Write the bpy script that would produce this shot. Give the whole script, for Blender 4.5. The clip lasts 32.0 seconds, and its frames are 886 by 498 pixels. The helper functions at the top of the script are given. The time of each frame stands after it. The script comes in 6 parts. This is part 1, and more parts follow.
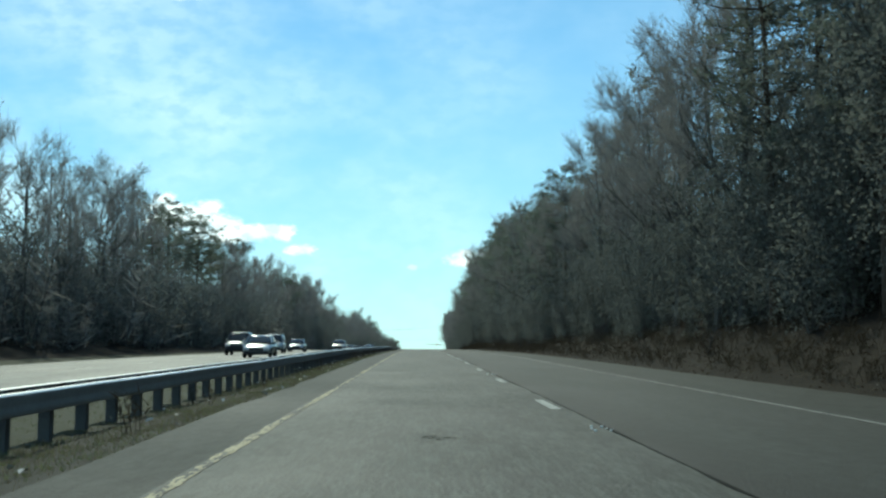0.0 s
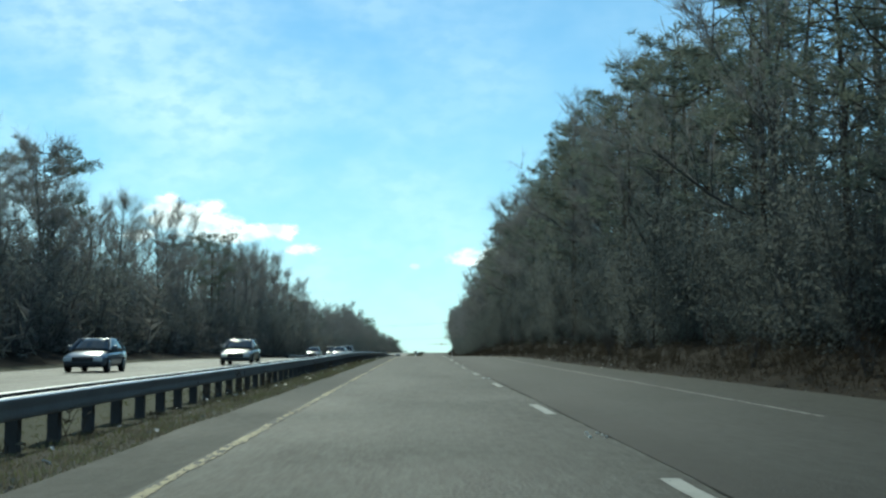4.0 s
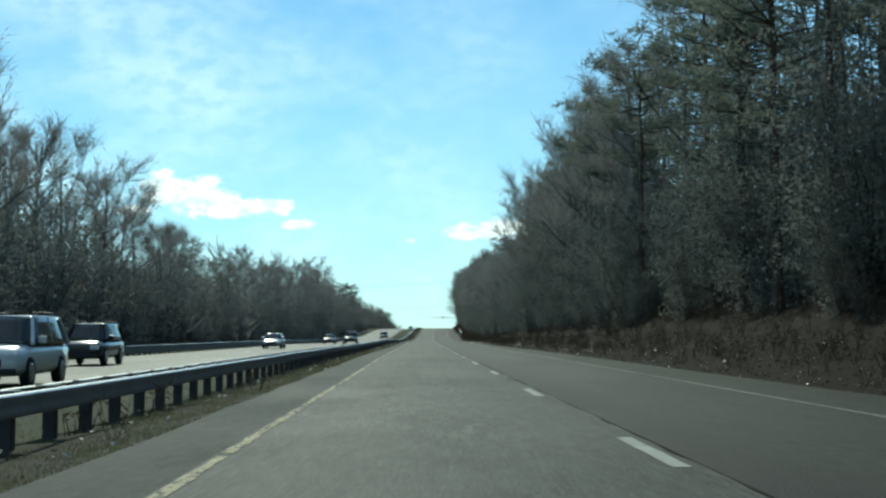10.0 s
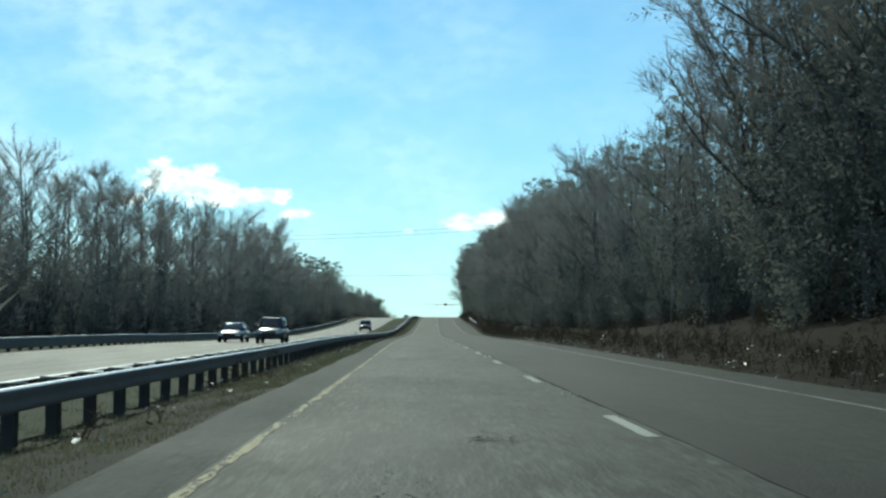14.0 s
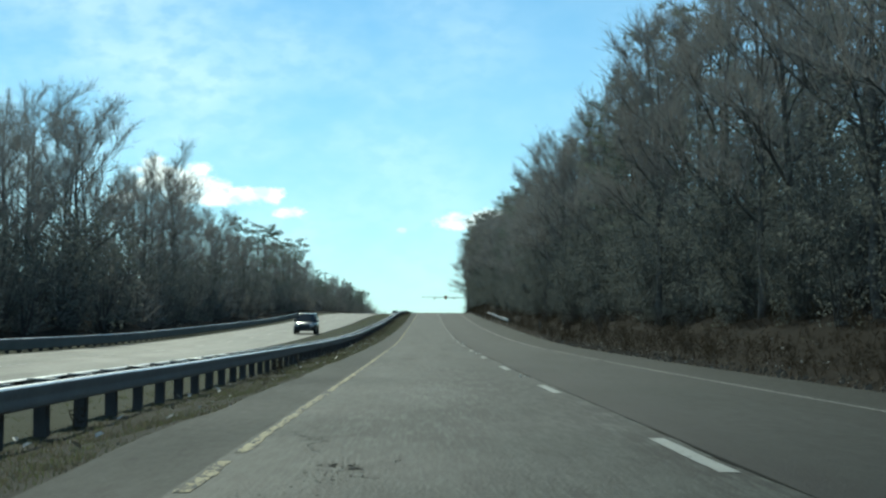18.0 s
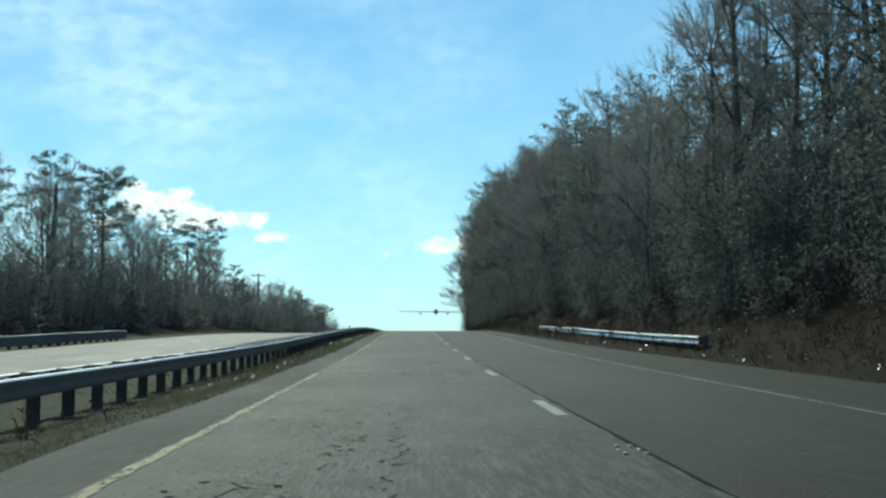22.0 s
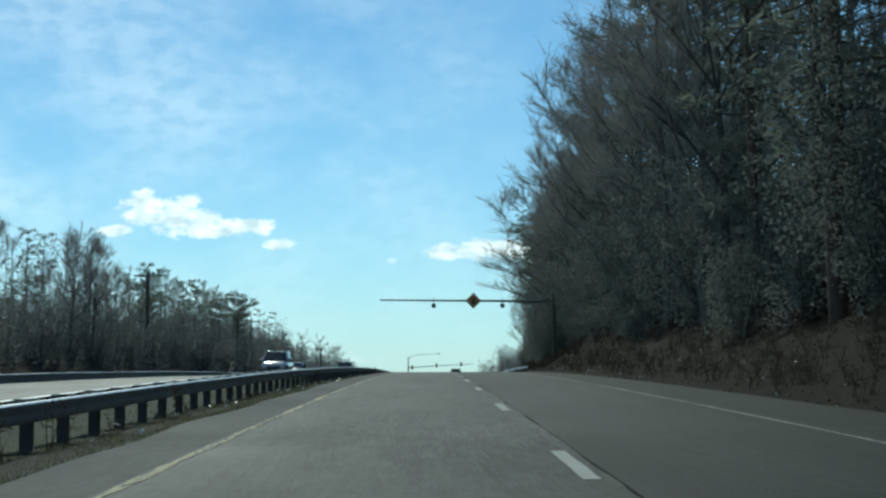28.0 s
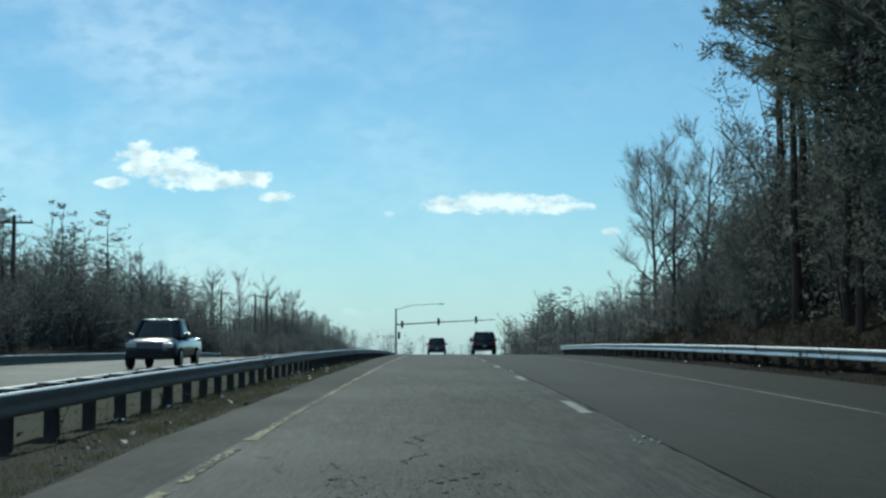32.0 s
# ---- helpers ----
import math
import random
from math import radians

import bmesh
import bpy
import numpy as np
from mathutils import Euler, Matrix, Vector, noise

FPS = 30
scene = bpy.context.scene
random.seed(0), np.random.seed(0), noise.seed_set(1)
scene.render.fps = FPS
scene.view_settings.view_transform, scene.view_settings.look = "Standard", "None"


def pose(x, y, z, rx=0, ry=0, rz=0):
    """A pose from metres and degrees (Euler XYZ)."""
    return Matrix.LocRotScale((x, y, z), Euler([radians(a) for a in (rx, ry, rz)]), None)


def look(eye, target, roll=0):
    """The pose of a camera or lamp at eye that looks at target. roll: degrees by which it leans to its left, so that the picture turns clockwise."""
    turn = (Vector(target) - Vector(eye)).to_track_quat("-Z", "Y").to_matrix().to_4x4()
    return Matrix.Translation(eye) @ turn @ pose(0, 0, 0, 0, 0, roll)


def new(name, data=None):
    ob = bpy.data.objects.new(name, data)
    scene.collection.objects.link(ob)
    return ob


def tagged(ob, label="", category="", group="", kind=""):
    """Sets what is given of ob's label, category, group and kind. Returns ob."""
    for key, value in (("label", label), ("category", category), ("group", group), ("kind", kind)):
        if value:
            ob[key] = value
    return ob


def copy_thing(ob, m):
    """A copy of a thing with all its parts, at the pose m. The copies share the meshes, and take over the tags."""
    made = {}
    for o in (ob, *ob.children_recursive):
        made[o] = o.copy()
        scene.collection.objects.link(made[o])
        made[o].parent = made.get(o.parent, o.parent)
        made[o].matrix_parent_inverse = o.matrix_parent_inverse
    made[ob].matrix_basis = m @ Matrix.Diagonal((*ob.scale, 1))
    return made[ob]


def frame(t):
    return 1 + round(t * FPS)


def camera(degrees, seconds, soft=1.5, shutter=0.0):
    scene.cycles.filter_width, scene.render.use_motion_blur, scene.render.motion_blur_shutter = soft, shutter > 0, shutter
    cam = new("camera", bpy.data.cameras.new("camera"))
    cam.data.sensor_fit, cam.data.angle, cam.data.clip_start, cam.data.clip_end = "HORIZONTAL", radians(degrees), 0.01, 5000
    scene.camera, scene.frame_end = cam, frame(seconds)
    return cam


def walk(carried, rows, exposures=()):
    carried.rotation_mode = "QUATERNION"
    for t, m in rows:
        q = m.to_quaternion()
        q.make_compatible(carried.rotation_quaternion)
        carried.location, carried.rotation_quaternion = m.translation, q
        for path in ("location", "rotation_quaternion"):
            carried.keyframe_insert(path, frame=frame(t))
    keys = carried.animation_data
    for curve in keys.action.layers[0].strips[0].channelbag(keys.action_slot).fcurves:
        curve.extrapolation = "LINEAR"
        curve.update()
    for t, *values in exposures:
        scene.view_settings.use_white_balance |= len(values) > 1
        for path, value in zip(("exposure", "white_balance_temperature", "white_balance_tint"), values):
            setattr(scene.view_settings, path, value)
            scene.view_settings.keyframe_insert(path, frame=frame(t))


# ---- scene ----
cam = camera(35.47, 32.0, soft=2.5)

# ---- road line: height and sideways drift of our lane, every 40 m from y = -40 ----
ROAD_Z = [-1.89, 0.00, 1.85, 3.69, 5.42, 7.09, 8.77, 10.18, 11.40, 12.61, 13.78, 14.99, 16.22, 17.28, 18.37, 19.66, 21.39, 23.29, 25.41, 27.42, 29.11, 30.50, 31.58, 32.37, 32.85, 33.06, 32.98, 32.64, 32.20, 31.75, 31.30]
ROAD_X = [0.06, -0.00, -0.09, -0.20, -0.33, -0.50, -0.56, -0.60, -0.70, -0.82, -0.82, -0.83, -0.87, -0.72, -0.49, -0.16, 0.19, 0.62, 1.10, 1.61, 2.21, 2.94, 3.82, 4.76, 5.79, 6.83, 7.87, 8.91, 9.95, 10.99, 12.02]


def along(table, y):
    f = (y + 40.0) / 40.0
    n = len(table)
    i = int(math.floor(f))
    if i < 0:
        return table[0] + (table[1] - table[0]) * f
    if i >= n - 1:
        return table[-1] + (table[-1] - table[-2]) * (f - (n - 1))
    u = f - i
    p1, p2 = table[i], table[i + 1]
    p0 = table[i - 1] if i > 0 else 2 * p1 - p2
    p3 = table[i + 2] if i + 2 < n else 2 * p2 - p1
    return 0.5 * (2 * p1 + (p2 - p0) * u + (2 * p0 - 5 * p1 + 4 * p2 - p3) * u * u + (3 * p1 - p0 - 3 * p2 + p3) * u ** 3)


def rz(y):
    return along(ROAD_Z, y)


def rx(y):
    return along(ROAD_X, y)


# seconds, y, sideways in the lane, yaw, pitch, roll, bounce
PATH_ROWS = [
    (0.0, -0.07, -0.101, -0.793, 6.370, 0.372, -0.023),
    (0.5, 12.07, -0.048, -0.930, 6.552, 0.302, -0.026),
    (1.0, 24.24, 0.004, -0.938, 6.627, 0.017, -0.028),
    (1.5, 36.42, 0.055, -1.005, 6.601, -0.200, -0.030),
    (2.0, 48.63, 0.108, -0.999, 6.673, 0.103, -0.033),
    (2.5, 60.88, 0.089, -0.857, 6.618, 0.179, -0.035),
    (3.0, 73.19, 0.069, -0.811, 6.470, 0.039, -0.038),
    (3.5, 85.59, 0.059, -0.777, 6.369, 0.332, -0.034),
    (4.0, 98.07, 0.048, -0.697, 6.322, 0.119, -0.030),
    (4.5, 110.60, 0.031, -0.617, 6.276, -0.095, -0.027),
    (5.0, 123.21, 0.015, -0.537, 6.230, -0.309, -0.023),
    (5.5, 135.88, -0.003, -0.457, 6.184, -0.523, -0.019),
    (6.0, 148.62, -0.019, -0.435, 6.075, -0.433, -0.016),
    (6.5, 161.50, -0.054, -0.459, 6.027, -0.459, -0.015),
    (7.0, 174.45, -0.089, -0.495, 5.989, -0.508, -0.015),
    (7.5, 187.45, -0.123, -0.577, 5.868, -0.115, -0.014),
    (8.0, 200.53, -0.158, -0.614, 5.826, -0.024, -0.013),
    (8.5, 213.65, -0.153, -0.636, 5.767, -0.182, -0.013),
    (9.0, 226.80, -0.148, -0.692, 5.523, -0.196, -0.012),
    (9.5, 239.97, -0.139, -0.757, 5.380, -0.453, -0.014),
    (10.0, 253.17, -0.131, -0.855, 5.258, -0.135, -0.015),
    (10.5, 266.42, -0.152, -0.939, 5.133, -0.201, -0.016),
    (11.0, 279.72, -0.174, -0.975, 5.078, 0.362, -0.017),
    (11.5, 293.07, -0.197, -0.968, 4.941, 0.074, -0.018),
    (12.0, 306.48, -0.218, -0.965, 4.909, 0.141, -0.020),
    (12.5, 319.81, -0.246, -0.917, 4.857, 0.186, -0.011),
    (13.0, 333.23, -0.272, -0.916, 4.821, 0.236, -0.003),
    (13.5, 346.77, -0.300, -0.920, 4.867, -0.053, 0.005),
    (14.0, 360.40, -0.327, -0.959, 4.869, 0.264, 0.014),
    (14.5, 374.22, -0.291, -1.027, 4.868, 0.431, 0.007),
    (15.0, 388.12, -0.256, -1.079, 4.889, 0.385, 0.000),
    (15.5, 402.13, -0.221, -1.131, 4.908, 0.340, -0.006),
    (16.0, 416.23, -0.185, -1.185, 4.929, 0.296, -0.013),
    (16.5, 430.41, -0.216, -1.237, 4.948, 0.251, -0.019),
    (17.0, 444.65, -0.247, -1.204, 4.941, 0.002, -0.026),
    (17.5, 458.96, -0.288, -1.249, 4.937, 0.087, -0.025),
    (18.0, 473.33, -0.329, -1.239, 4.837, 0.336, -0.025),
    (18.5, 487.74, -0.329, -1.177, 4.931, 0.116, -0.024),
    (19.0, 502.21, -0.329, -1.187, 4.906, 0.056, -0.024),
    (19.5, 516.89, -0.298, -1.279, 4.995, 0.441, -0.023),
    (20.0, 531.60, -0.266, -1.333, 5.002, 0.116, -0.023),
    (20.5, 546.34, -0.109, -1.517, 5.187, 0.005, -0.023),
    (21.0, 560.73, -0.021, -1.725, 5.334, 0.211, -0.026),
    (21.5, 575.13, 0.067, -1.844, 5.516, -0.185, -0.030),
    (22.0, 589.55, 0.155, -1.944, 5.817, -0.079, -0.033),
    (22.5, 604.27, 0.228, -1.904, 6.069, -0.069, -0.005),
    (23.0, 618.96, 0.300, -1.874, 6.387, 0.133, 0.023),
    (23.5, 633.60, 0.372, -1.805, 6.514, 0.082, 0.051),
    (24.0, 648.23, 0.444, -1.792, 6.640, -0.080, 0.079),
    (24.5, 662.75, 0.477, -1.839, 6.698, 0.404, 0.066),
    (25.0, 677.28, 0.510, -1.736, 6.646, -0.275, 0.053),
    (25.5, 691.83, 0.543, -1.696, 6.686, -0.694, 0.041),
    (26.0, 706.40, 0.578, -1.694, 6.583, -0.585, 0.041),
    (26.5, 720.99, 0.572, -1.691, 6.479, -0.477, 0.042),
    (27.0, 735.55, 0.565, -1.689, 6.376, -0.369, 0.043),
    (27.5, 750.09, 0.559, -1.687, 6.272, -0.260, 0.043),
    (28.0, 764.63, 0.552, -1.645, 6.080, -0.193, 0.044),
    (28.5, 779.10, 0.466, -1.601, 5.910, -0.296, 0.039),
    (29.0, 793.54, 0.380, -1.580, 5.607, 0.234, 0.034),
    (29.5, 808.00, 0.293, -1.543, 5.364, 0.314, 0.029),
    (30.0, 822.43, 0.207, -1.519, 5.070, -0.221, 0.023),
    (30.5, 836.91, 0.147, -1.499, 4.899, 0.302, 0.022),
    (31.0, 851.37, 0.086, -1.494, 4.672, 0.029, 0.020),
    (31.5, 865.81, 0.026, -1.597, 4.420, 0.224, 0.018),
    (32.0, 880.24, -0.035, -1.754, 4.150, 0.043, 0.016),
]


def eye_row(y, off, yaw, pitch, roll, bounce):
    a, b = radians(yaw), radians(pitch)
    eye = Vector((rx(y) + off, y, rz(y) + EYE + bounce))
    way = Vector((-math.sin(a) * math.cos(b), math.cos(a) * math.cos(b), math.sin(b)))
    return look(eye, eye + way * 10, roll)


EYE = 1.021
walk(cam, [(t, eye_row(*r)) for t, *r in PATH_ROWS], ((0.0, 0.27, 6450, -12), (9.0, 0.27, 6500, -12), (20.0, 0.22, 6500, -12), (24.0, 0.13, 6300, -10), (28.0, -0.08, 6150, -9), (32.0, -0.22, 6080, -9)))

OPPZ = -0.25
RAILX = -4.9
RAILTOP = 0.34
RAILBASE = -0.36
# ---- light: winter sun ahead, a little to the left ----
SKY_TINT, CLOUD_L = (0.87, 0.96, 0.925), 12.0
SUN_AZ, SUN_EL = radians(11), radians(35)
world = bpy.data.worlds.new("sky")
scene.world = world
world.use_nodes = True
wn, wl = world.node_tree.nodes, world.node_tree.links
wn.clear()
w_out = wn.new("ShaderNodeOutputWorld")
w_bg = wn.new("ShaderNodeBackground")
w_sky = wn.new("ShaderNodeTexSky")
w_sky.sky_type = "NISHITA"
w_sky.sun_disc = False
w_sky.sun_elevation = SUN_EL
w_sky.sun_rotation = -SUN_AZ
w_sky.air_density = 1.0
w_sky.dust_density = 0.0
w_sky.ozone_density = 5.6
w_bg.inputs[1].default_value = 0.115


def wmath(op, a, b=None, c=None):
    n = wn.new("ShaderNodeMath")
    n.operation = op
    for i, v in enumerate((a, b, c)):
        if v is None:
            continue
        if isinstance(v, (int, float)):
            n.inputs[i].default_value = v
        else:
            wl.new(v, n.inputs[i])
    return n.outputs[0]


# low winter clouds, far off over the road's end: (across, up, half width, half height, density)
CLOUDS = [(-0.188, 0.137, 0.020, 0.0144, 1.00), (-0.163, 0.131, 0.024, 0.0168, 1.00), (-0.146, 0.124, 0.017, 0.0108, 1.00), (-0.124, 0.122, 0.024, 0.0072, 1.00), (-0.105, 0.122, 0.015, 0.0072, 1.00),
          (-0.089, 0.110, 0.013, 0.0048, 0.90), (-0.208, 0.120, 0.013, 0.0048, 0.90), (0.031, 0.105, 0.017, 0.0072, 1.00), (0.058, 0.106, 0.024, 0.0084, 1.00), (0.083, 0.106, 0.025, 0.0084, 1.00),
          (0.109, 0.105, 0.024, 0.0072, 1.00), (0.132, 0.104, 0.010, 0.0036, 0.80), (0.153, 0.085, 0.008, 0.0036, 0.80), (-0.028, 0.027, 0.017, 0.0036, 0.35), (-0.008, 0.098, 0.004, 0.0024, 0.30),
          (-0.172, 0.306, 0.030, 0.011, 0.6)]
w_tc = wn.new("ShaderNodeTexCoord")
w_sep = wn.new("ShaderNodeSeparateXYZ")
wl.new(w_tc.outputs["Generated"], w_sep.inputs[0])
fwd = wmath("MAXIMUM", w_sep.outputs[1], 0.05)
cu, cv = wmath("DIVIDE", w_sep.outputs[0], fwd), wmath("DIVIDE", w_sep.outputs[2], fwd)
w_comb = wn.new("ShaderNodeCombineXYZ")
wl.new(cu, w_comb.inputs[0])
wl.new(wmath("MULTIPLY", cv, 1.7), w_comb.inputs[1])
w_n = wn.new("ShaderNodeTexNoise")
w_n.inputs["Scale"].default_value, w_n.inputs["Detail"].default_value, w_n.inputs["Roughness"].default_value = 62.0, 7.0, 0.68
wl.new(w_comb.outputs[0], w_n.inputs["Vector"])
wob = wmath("MULTIPLY_ADD", w_n.outputs[0], 4.2, -2.0)
cover = None
for a, b, ra, rb, dens in CLOUDS:
    du = wmath("DIVIDE", wmath("SUBTRACT", cu, a), ra)
    dv = wmath("DIVIDE", wmath("SUBTRACT", cv, b), rb)
    dist = wmath("ADD", wmath("ADD", wmath("MULTIPLY", du, du), wmath("MULTIPLY", dv, dv)), wob)
    mr_ = wn.new("ShaderNodeMapRange")
    mr_.interpolation_type = "SMOOTHSTEP"
    mr_.inputs[1].default_value, mr_.inputs[2].default_value, mr_.inputs[3].default_value, mr_.inputs[4].default_value = 1.25, 0.2, 0.0, dens
    wl.new(dist, mr_.inputs[0])
    cover = mr_.outputs[0] if cover is None else wmath("MAXIMUM", cover, mr_.outputs[0])
# thin high veil, denser up and to the left
w_n2 = wn.new("ShaderNodeTexNoise")
w_n2.inputs["Scale"].default_value, w_n2.inputs["Detail"].default_value = 7.0, 5.0
wl.new(w_comb.outputs[0], w_n2.inputs["Vector"])
veil = wmath("MULTIPLY", wmath("MAXIMUM", wmath("MULTIPLY_ADD", w_n2.outputs[0], 2.2, -0.85), 0.0), wmath("MINIMUM", wmath("MAXIMUM", wmath("MULTIPLY_ADD", cu, -1.2, 0.30), 0.10), 0.5))
cover = wmath("MINIMUM", wmath("ADD", cover, veil), 1.0)
w_tint = wn.new("ShaderNodeMix")
w_tint.data_type, w_tint.blend_type = "RGBA", "MULTIPLY"
w_tint.inputs[0].default_value = 1.0
w_tint.inputs[7].default_value = (*SKY_TINT, 1)
wl.new(w_sky.outputs[0], w_tint.inputs[6])
w_mix = wn.new("ShaderNodeMix")
w_mix.data_type = "RGBA"
wl.new(cover, w_mix.inputs[0])
wl.new(w_tint.outputs[2], w_mix.inputs[6])
# greyer hearts in the clouds
w_n3 = wn.new("ShaderNodeTexNoise")
w_n3.inputs["Scale"].default_value, w_n3.inputs["Detail"].default_value = 48.0, 4.0
wl.new(w_comb.outputs[0], w_n3.inputs["Vector"])
w_heart = wn.new("ShaderNodeMix")
w_heart.data_type = "RGBA"
wl.new(wmath("MINIMUM", wmath("MAXIMUM", wmath("MULTIPLY_ADD", w_n3.outputs[0], 5.0, -2.2), 0.0), 1.0), w_heart.inputs[0])
w_heart.inputs[6].default_value = (CLOUD_L * 0.95, CLOUD_L * 0.98, CLOUD_L * 1.02, 1)
w_heart.inputs[7].default_value = (CLOUD_L * 0.58, CLOUD_L * 0.66, CLOUD_L * 0.74, 1)
wl.new(w_heart.outputs[2], w_mix.inputs[7])
# pale blue haze low over the horizon
w_haze = wn.new("ShaderNodeMix")
w_haze.data_type = "RGBA"
wl.new(wmath("MULTIPLY", wmath("POWER", 2.718, wmath("MULTIPLY", wmath("MAXIMUM", cv, 0.0), -11.0)), 0.75), w_haze.inputs[0])
wl.new(w_mix.outputs[2], w_haze.inputs[6])
w_haze.inputs[7].default_value = (4.4, 5.8, 7.0, 1)
wl.new(w_haze.outputs[2], w_bg.inputs[0])
wl.new(w_bg.outputs[0], w_out.inputs[0])
sun_dir = Vector((-math.sin(SUN_AZ) * math.cos(SUN_EL), math.cos(SUN_AZ) * math.cos(SUN_EL), math.sin(SUN_EL)))
sun = new("sun", bpy.data.lights.new("sun", "SUN"))
sun.data.energy, sun.data.angle, sun.data.color = 2.2, radians(0.5), (1.0, 0.95, 0.86)
sun.matrix_world = look(sun_dir * 100, (0, 0, 0))


# ---- materials ----
def mat(name, base, rough=0.8, metal=0.0, var=0.25, scale=4.0, fine=60.0, bump=0.2, tint=None, spec=0.5, obj_var=0.0, coords="Object", thin=0.0):
    m = bpy.data.materials.new(name)
    m.use_nodes = True
    nt = m.node_tree
    n, l = nt.nodes, nt.links
    b = n["Principled BSDF"]
    b.inputs["Roughness"].default_value = rough
    b.inputs["Metallic"].default_value = metal
    b.inputs["Specular IOR Level"].default_value = spec
    tc = n.new("ShaderNodeTexCoord")
    big = n.new("ShaderNodeTexNoise")
    big.inputs["Scale"].default_value = scale
    big.inputs["Detail"].default_value = 4
    small = n.new("ShaderNodeTexNoise")
    small.inputs["Scale"].default_value = fine
    small.inputs["Detail"].default_value = 3
    l.new(tc.outputs[coords], big.inputs["Vector"])
    l.new(tc.outputs[coords], small.inputs["Vector"])
    add = n.new("ShaderNodeMath")
    add.operation = "ADD"
    l.new(big.outputs[0], add.inputs[0])
    l.new(small.outputs[0], add.inputs[1])
    last = add.outputs[0]
    if obj_var:
        oi = n.new("ShaderNodeObjectInfo")
        mu = n.new("ShaderNodeMath")
        mu.operation = "MULTIPLY_ADD"
        l.new(oi.outputs["Random"], mu.inputs[0])
        mu.inputs[1].default_value = obj_var
        l.new(last, mu.inputs[2])
        last = mu.outputs[0]
    mr = n.new("ShaderNodeMapRange")
    mr.inputs[1].default_value, mr.inputs[2].default_value = 0.55, 1.45 + obj_var
    l.new(last, mr.inputs[0])
    mix = n.new("ShaderNodeMix")
    mix.data_type = "RGBA"
    lo = [c * (1 - var) for c in base]
    hi = [min(1, c * (1 + var)) for c in (tint or base)]
    mix.inputs[6].default_value = (*lo, 1)
    mix.inputs[7].default_value = (*hi, 1)
    l.new(mr.outputs[0], mix.inputs[0])
    l.new(mix.outputs[2], b.inputs["Base Color"])
    if thin:
        tl = n.new("ShaderNodeBsdfTranslucent")
        dim = n.new("ShaderNodeMix")
        dim.data_type, dim.blend_type = "RGBA", "MULTIPLY"
        dim.inputs[0].default_value = 1.0
        l.new(mix.outputs[2], dim.inputs[6])
        dim.inputs[7].default_value = (thin, thin, thin, 1)
        l.new(dim.outputs[2], tl.inputs["Color"])
        ms = n.new("ShaderNodeAddShader")
        l.new(b.outputs[0], ms.inputs[0])
        l.new(tl.outputs[0], ms.inputs[1])
        l.new(ms.outputs[0], n["Material Output"].inputs["Surface"])
    if bump:
        bp = n.new("ShaderNodeBump")
        bp.inputs["Strength"].default_value = bump
        bp.inputs["Distance"].default_value = 0.02
        l.new(small.outputs[0], bp.inputs["Height"])
        l.new(bp.outputs[0], b.inputs["Normal"])
    return m




